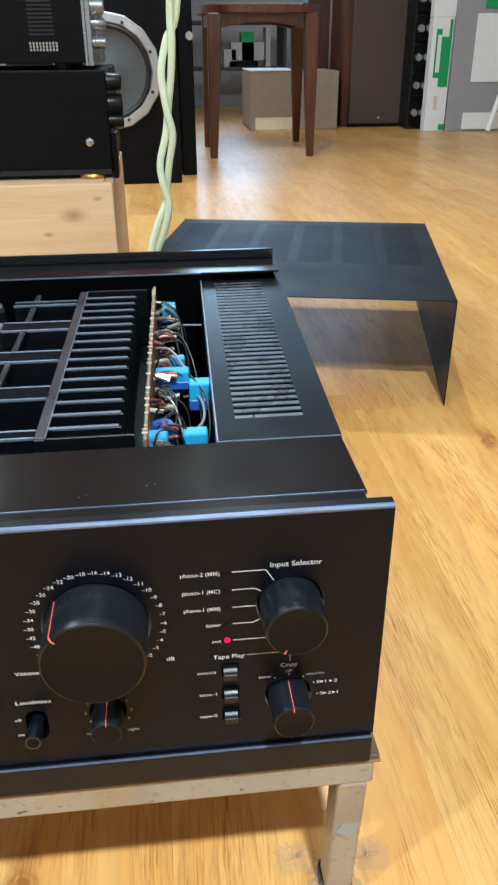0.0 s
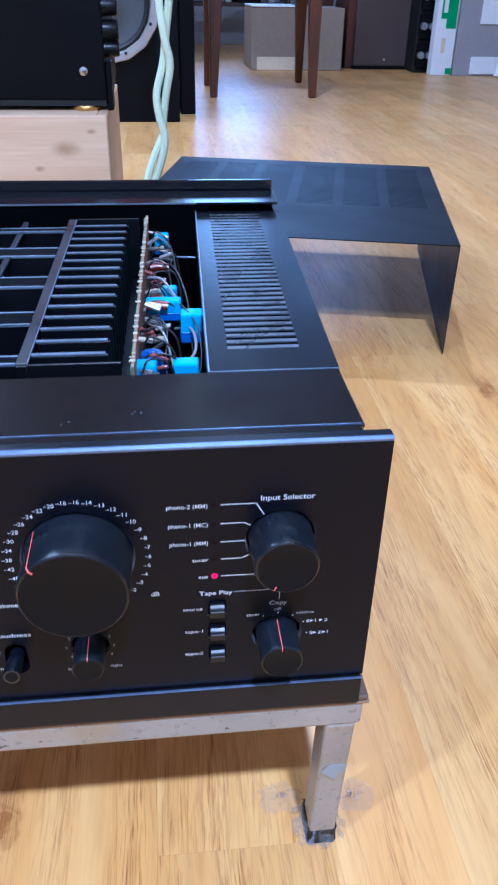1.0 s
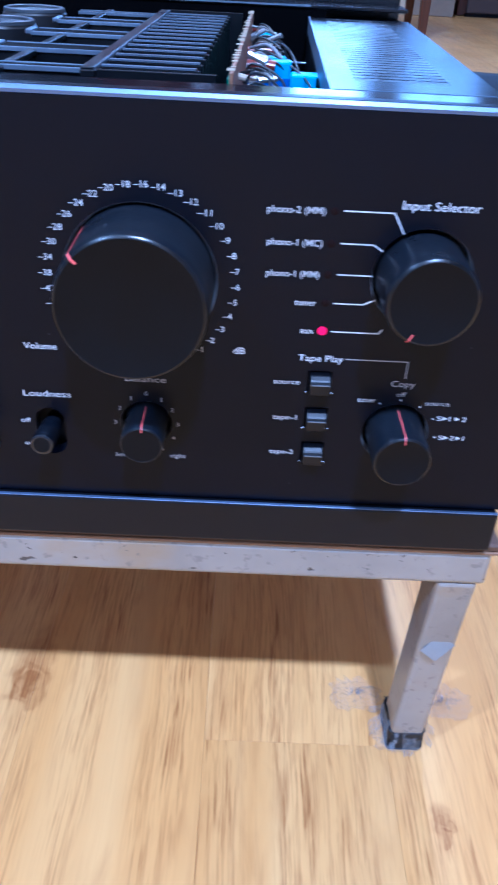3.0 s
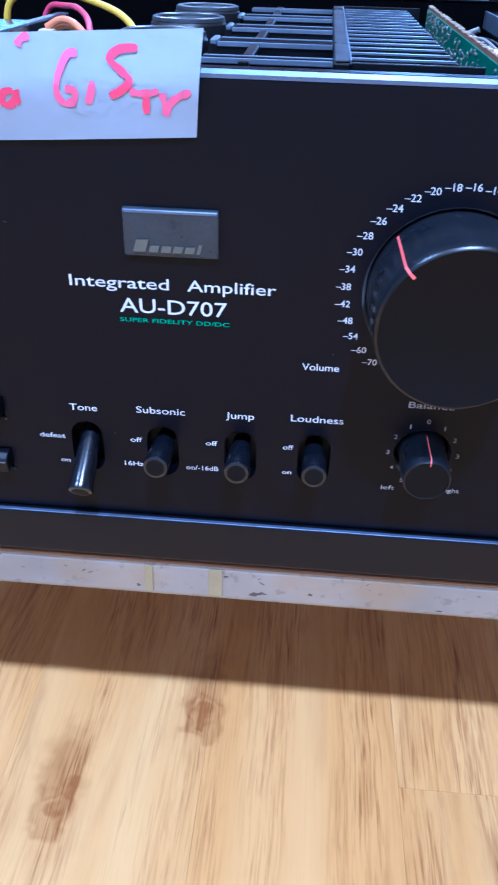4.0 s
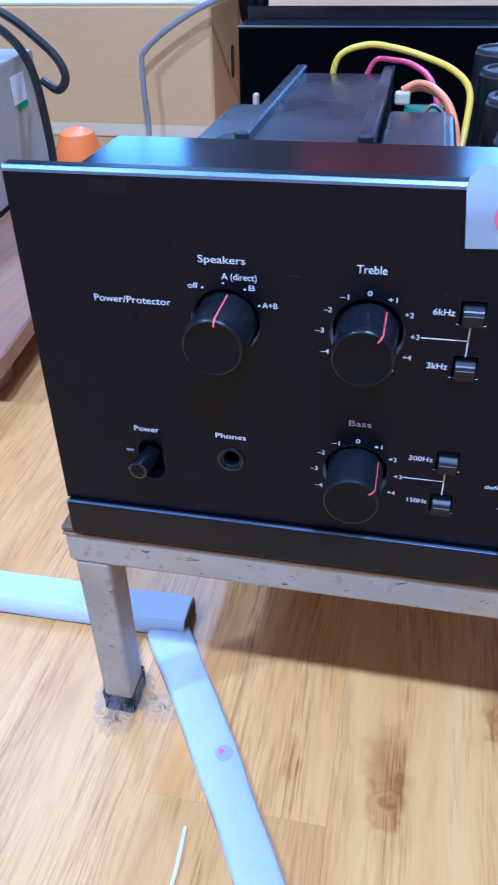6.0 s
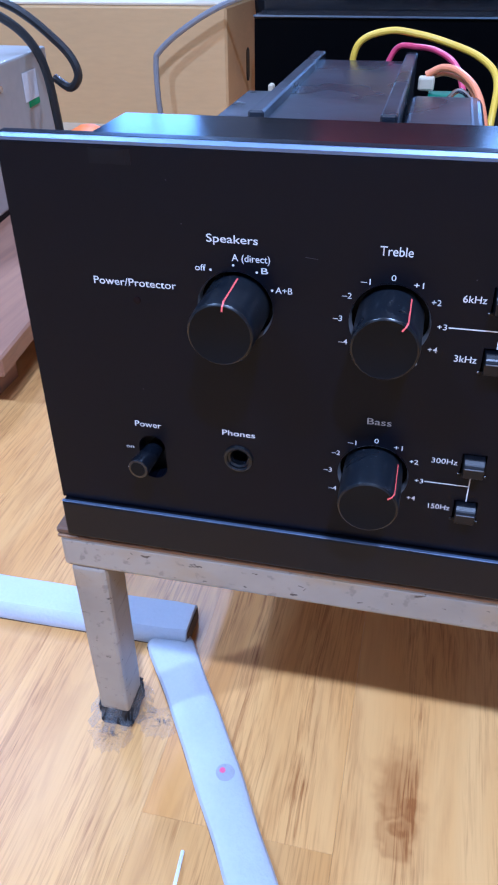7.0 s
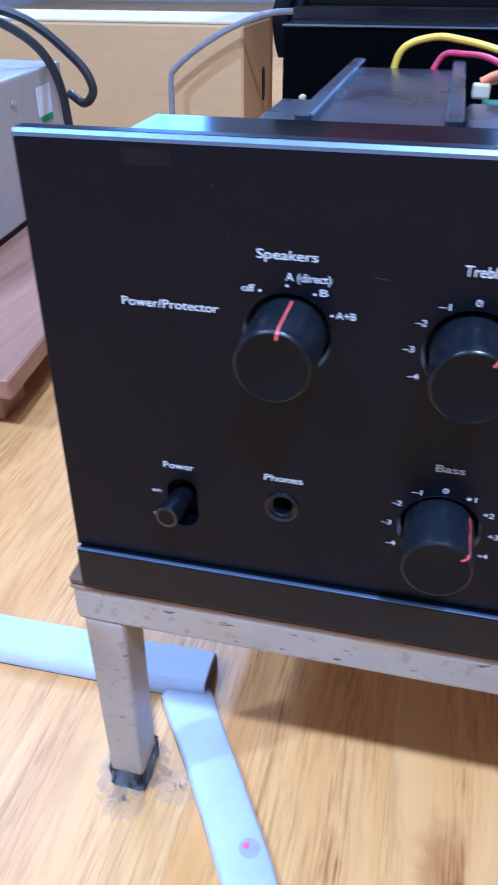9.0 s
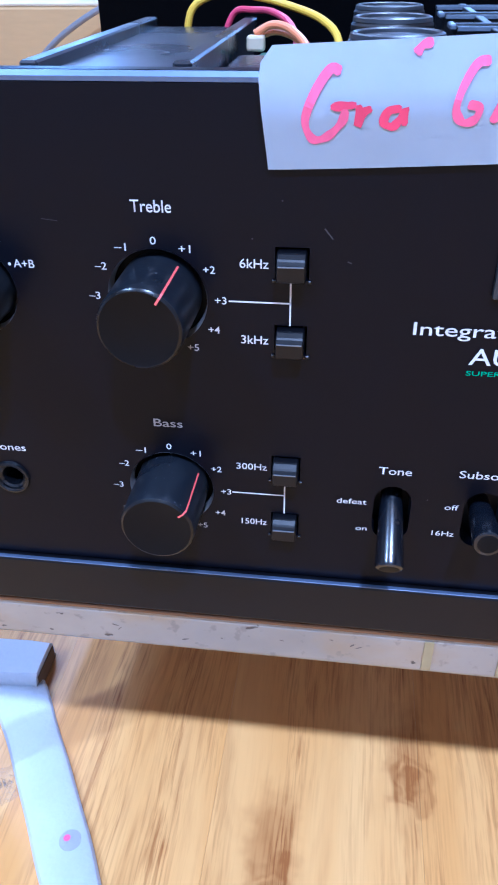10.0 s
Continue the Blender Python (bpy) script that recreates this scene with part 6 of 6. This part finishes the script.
        part("case_body", box(B(), x0, x1, 6.32, 6.5, z0 if z0 < 0.4 else 0.3705, z1, 0.003), m, o)
    dk = thing("dark_speaker", 0.33, 4.2, 0, "dark slim cabinet standing beside a loudspeaker", "cabinet")
    part("cabinet", box(B(), 0.215, 0.275, 3.1, 3.6, 0.0, 0.9, 0.004), SPKBLACK, dk)
    part("side_knob", lathe(B(), [(0, 0.016), (-0.02, 0.014), (-0.02, 0)], (0.262, 3.1, 0.52), "y", 14), GREYMETAL, dk)


far_things()


# ---- cables and the unit beside the amplifier ----
def leaned(bm, k, y0):
    """Slants a form in the plan, by k metres across for each metre along, from y0."""
    for v in bm.verts:
        v.co.x += k * (v.co.y - y0)
    return bm


def cables():
    w = thing("pale_twisted_cable", 0.13, 1.1, 0, "pale green two-strand speaker cable hanging to the floor", "cable")
    spine = [(0.21, 2.6), (0.19, 1.6), (0.170, 0.8), (0.156, 0.556), (0.146, 0.50), (0.139, 0.453), (0.138, 0.40), (0.139, 0.36), (0.129, 0.315), (0.128, 0.28), (0.130, 0.25), (0.119, 0.215), (0.103, 0.170), (0.085, 0.11), (0.06, 0.04), (0.03, 0.007)]
    for s in (0, 1):
        pts = []
        for k, (x, z) in enumerate(spine):
            ph = z * 24 + math.pi * s
            pts.append((x + 0.008 * math.sin(ph) * (z > 0.1), 1.10 - 0.12 * max(0, 0.12 - z) + 0.006 * math.cos(ph), z + 0.004 * s * (z < 0.1)))
        part("strand", tube(B(), pts, 0.0062, 8, 8), PALECABLE, w, smooth=True)
    rw = thing("red_cabinet", -0.38, 5.4, 0, "tall cabinet with red lacquered upper doors and grey lower doors", "cabinet")
    part("carcass", box(B(), -0.90, 0.14, 5.25, 5.8, 0.06, 2.2, 0.006), GREYBOARD, rw)
    part("plinth", box(B(), -0.88, 0.12, 5.28, 5.78, 0.0, 0.0595), SPKBLACK, rw)
    for x0, x1 in ((-0.895, -0.385), (-0.375, 0.135)):
        for z0, z1, m in ((0.08, 1.27, GREYBOARD), (1.28, 2.18, WARDROBE)):
            door = part("door", box(B(), x0, x1, 5.228, 5.2495, z0, z1, 0.004), m, rw)
            hx = x1 - 0.05 if x0 < -0.5 else x0 + 0.05
            part("handle", lathe(B(), [(0, 0.012), (-0.02, 0.015), (-0.025, 0)], (hx, 5.228, 1.18 if z0 < 1 else 1.4), "y", 16), BRASS, door, smooth=True)
    b = thing("cardboard_box", -0.8, 1.5, 0, "large plain brown cardboard box standing on the floor", "cardboard box")
    part("carcass", box(B(), -1.15, -0.4640, 1.240, 1.49, 0, 0.252, 0.004), CARD, b)
    part("top_flap", box(B(), -1.15, -0.466, 1.243, 1.365, 0.2525, 0.257, 0.001), CARDPALE, b)
    part("top_flap", box(B(), -1.15, -0.466, 1.367, 1.488, 0.2525, 0.257, 0.001), CARDPALE, b)
    part("bottom_band", box(B(), -1.15, -0.466, 1.236, 1.2395, 0.03, 0.052), CARDPALE, b)
    hh = part("handhold", prism(B(), oval(0, 0, 0.022, 0.06), 0, 0.002), SPKBLACK, b)
    hh.matrix_basis = Matrix.Translation((-0.4625, 1.40, 0.14)) @ Matrix.Rotation(radians(90), 4, "Z")
    cb = thing("thin_grey_cable", -0.5, 1.2, 0, "thin grey cable hanging over a cardboard box", "cable")
    part("cord", tube(B(), [(-0.31, 1.29, 0.268), (-0.40, 1.22, 0.274), (-0.470, 1.205, 0.253), (-0.535, 1.20, 0.218), (-0.577, 1.20, 0.186), (-0.585, 1.20, 0.168), (-0.584, 1.195, 0.12), (-0.580, 1.19, 0.05), (-0.585, 1.15, 0.005)], 0.0050, 8), WIREGREY, cb, smooth=True)
    ty = thing("low_wooden_board", -0.75, 0.58, 0, "thick reddish wooden board raised on blocks beside the stand", "wooden board")
    part("plank", leaned(box(B(), -1.10, -0.430, 0.30, 1.0, 0.040, 0.060, 0.002), -0.11, 0.30), BENCHWOOD, ty)
    for x, y in ((-0.48, 0.35), (-0.54, 0.92), (-1.05, 0.35), (-1.10, 0.92)):
        part("block", box(B(), x - 0.02, x + 0.02, y - 0.02, y + 0.02, 0, 0.0398, 0.001), BENCHWOOD, ty)
    u = thing("grey_power_unit", -0.82, 0.65, 0.06, "light grey metal power unit with black leads on a wooden board", "power unit")
    body = part("case", leaned(box(B(), -1.05, -0.614, 0.36, 0.875, 0.0665, 0.2320, 0.003, 2), -0.10, 0.69), GREYMETAL, u)
    part("base_strip", leaned(box(B(), -1.05, -0.615, 0.361, 0.874, 0.0602, 0.0664), -0.10, 0.69), SPKBLACK, u)
    part("label", leaned(box(B(), -0.6136, -0.6128, 0.775, 0.822, 0.176, 0.211), -0.10, 0.69), LABELPAPER, u, "small white label")
    part("label_band", leaned(box(B(), -0.6136, -0.6126, 0.785, 0.822, 0.168, 0.1755), -0.10, 0.69), PRINTGREEN, u)
    part("screw", lathe(B(), [(0, 0.005), (0.002, 0.004), (0.002, 0)], (-0.6142, 0.70, 0.205), "x", 12), CHROME, u)
    part("lead", tube(B(), [(-0.80, 0.70, 0.290), (-0.70, 0.76, 0.296), (-0.645, 0.80, 0.270), (-0.612, 0.815, 0.225), (-0.600, 0.815, 0.15), (-0.592, 0.80, 0.08), (-0.585, 0.76, 0.066)], 0.0058, 8), WIREBLACK, u, smooth=True)
    part("lead", tube(B(), [(-0.85, 0.74, 0.235), (-0.75, 0.78, 0.300), (-0.66, 0.82, 0.290), (-0.595, 0.84, 0.240), (-0.572, 0.84, 0.205), (-0.585, 0.84, 0.185), (-0.612, 0.85, 0.195)], 0.0058, 8), WIREBLACK, u, smooth=True)
    o = thing("orange_plug", -0.50, 0.72, 0.0605, "rounded orange plastic plug on the wooden board", "plug")
    bm = lathe(B(), [(0, 0), (0, 0.024), (0.03, 0.030), (0.07, 0.030), (0.092, 0.022), (0.098, 0.010), (0.098, 0)], (-0.522, 0.74, 0.0605), "z", 28)
    part("plug_body", bm, ORANGEPLUG, o, smooth=True)


cables()


# ---- wooden floor, board by board ----
def floor():
    fl = thing("floor", 0, 0, 0, "pale oak strip floor with a satin lacquer", "floor", kind="structure")
    part("subfloor", box(B(), X0, X1, Y0, Y1, -0.05, -0.0042), PLY, fl)
    width, length = 0.0970, 0.92
    proto = box(B(), 0.00004, width - 0.00004, 0.00004, length - 0.00004, -0.004, 0.0)
    top = [e for e in proto.edges if all(v.co.z > -0.001 for v in e.verts)]
    bmesh.ops.bevel(proto, geom=top, offset=0.00006, segments=1, affect="EDGES")
    me = bpy.data.meshes.new("floorboard")
    proto.to_mesh(me)
    me.materials.append(FLOOR)
    pv, pf = [v.co.copy() for v in proto.verts], [[v.index for v in f.verts] for f in proto.faces]
    proto.free()
    verts, faces = [], []
    rnd = random.Random(5)
    for k in range(-1, int((X1 - X0) / width) + 1):
        x = X0 + 0.0170 + k * width
        y = Y0 - rnd.uniform(0, length)
        if abs(x - 0.103) < 0.002:
            y = 0.018 - 3 * length
        while y < Y1 - 0.01:
            if -0.75 < x < 0.75 and -0.95 < y < 1.6:
                ob = new("floorboard", me)
                ob.location = (x, y, 0)
                hang(ob, fl)
            elif y + length > Y0 + 0.01:
                base = len(verts)
                verts += [(min(max(v.x + x, X0), X1), min(max(v.y + y, Y0), Y1), v.z) for v in pv]
                faces += [[base + q for q in f] for f in pf]
            y += length
    rest = bpy.data.meshes.new("far_floorboards")
    rest.from_pydata(verts, [], faces)
    rest.materials.append(FLOOR)
    tagged(hang(new("far_floorboards", rest), fl), kind="stuff")


floor()
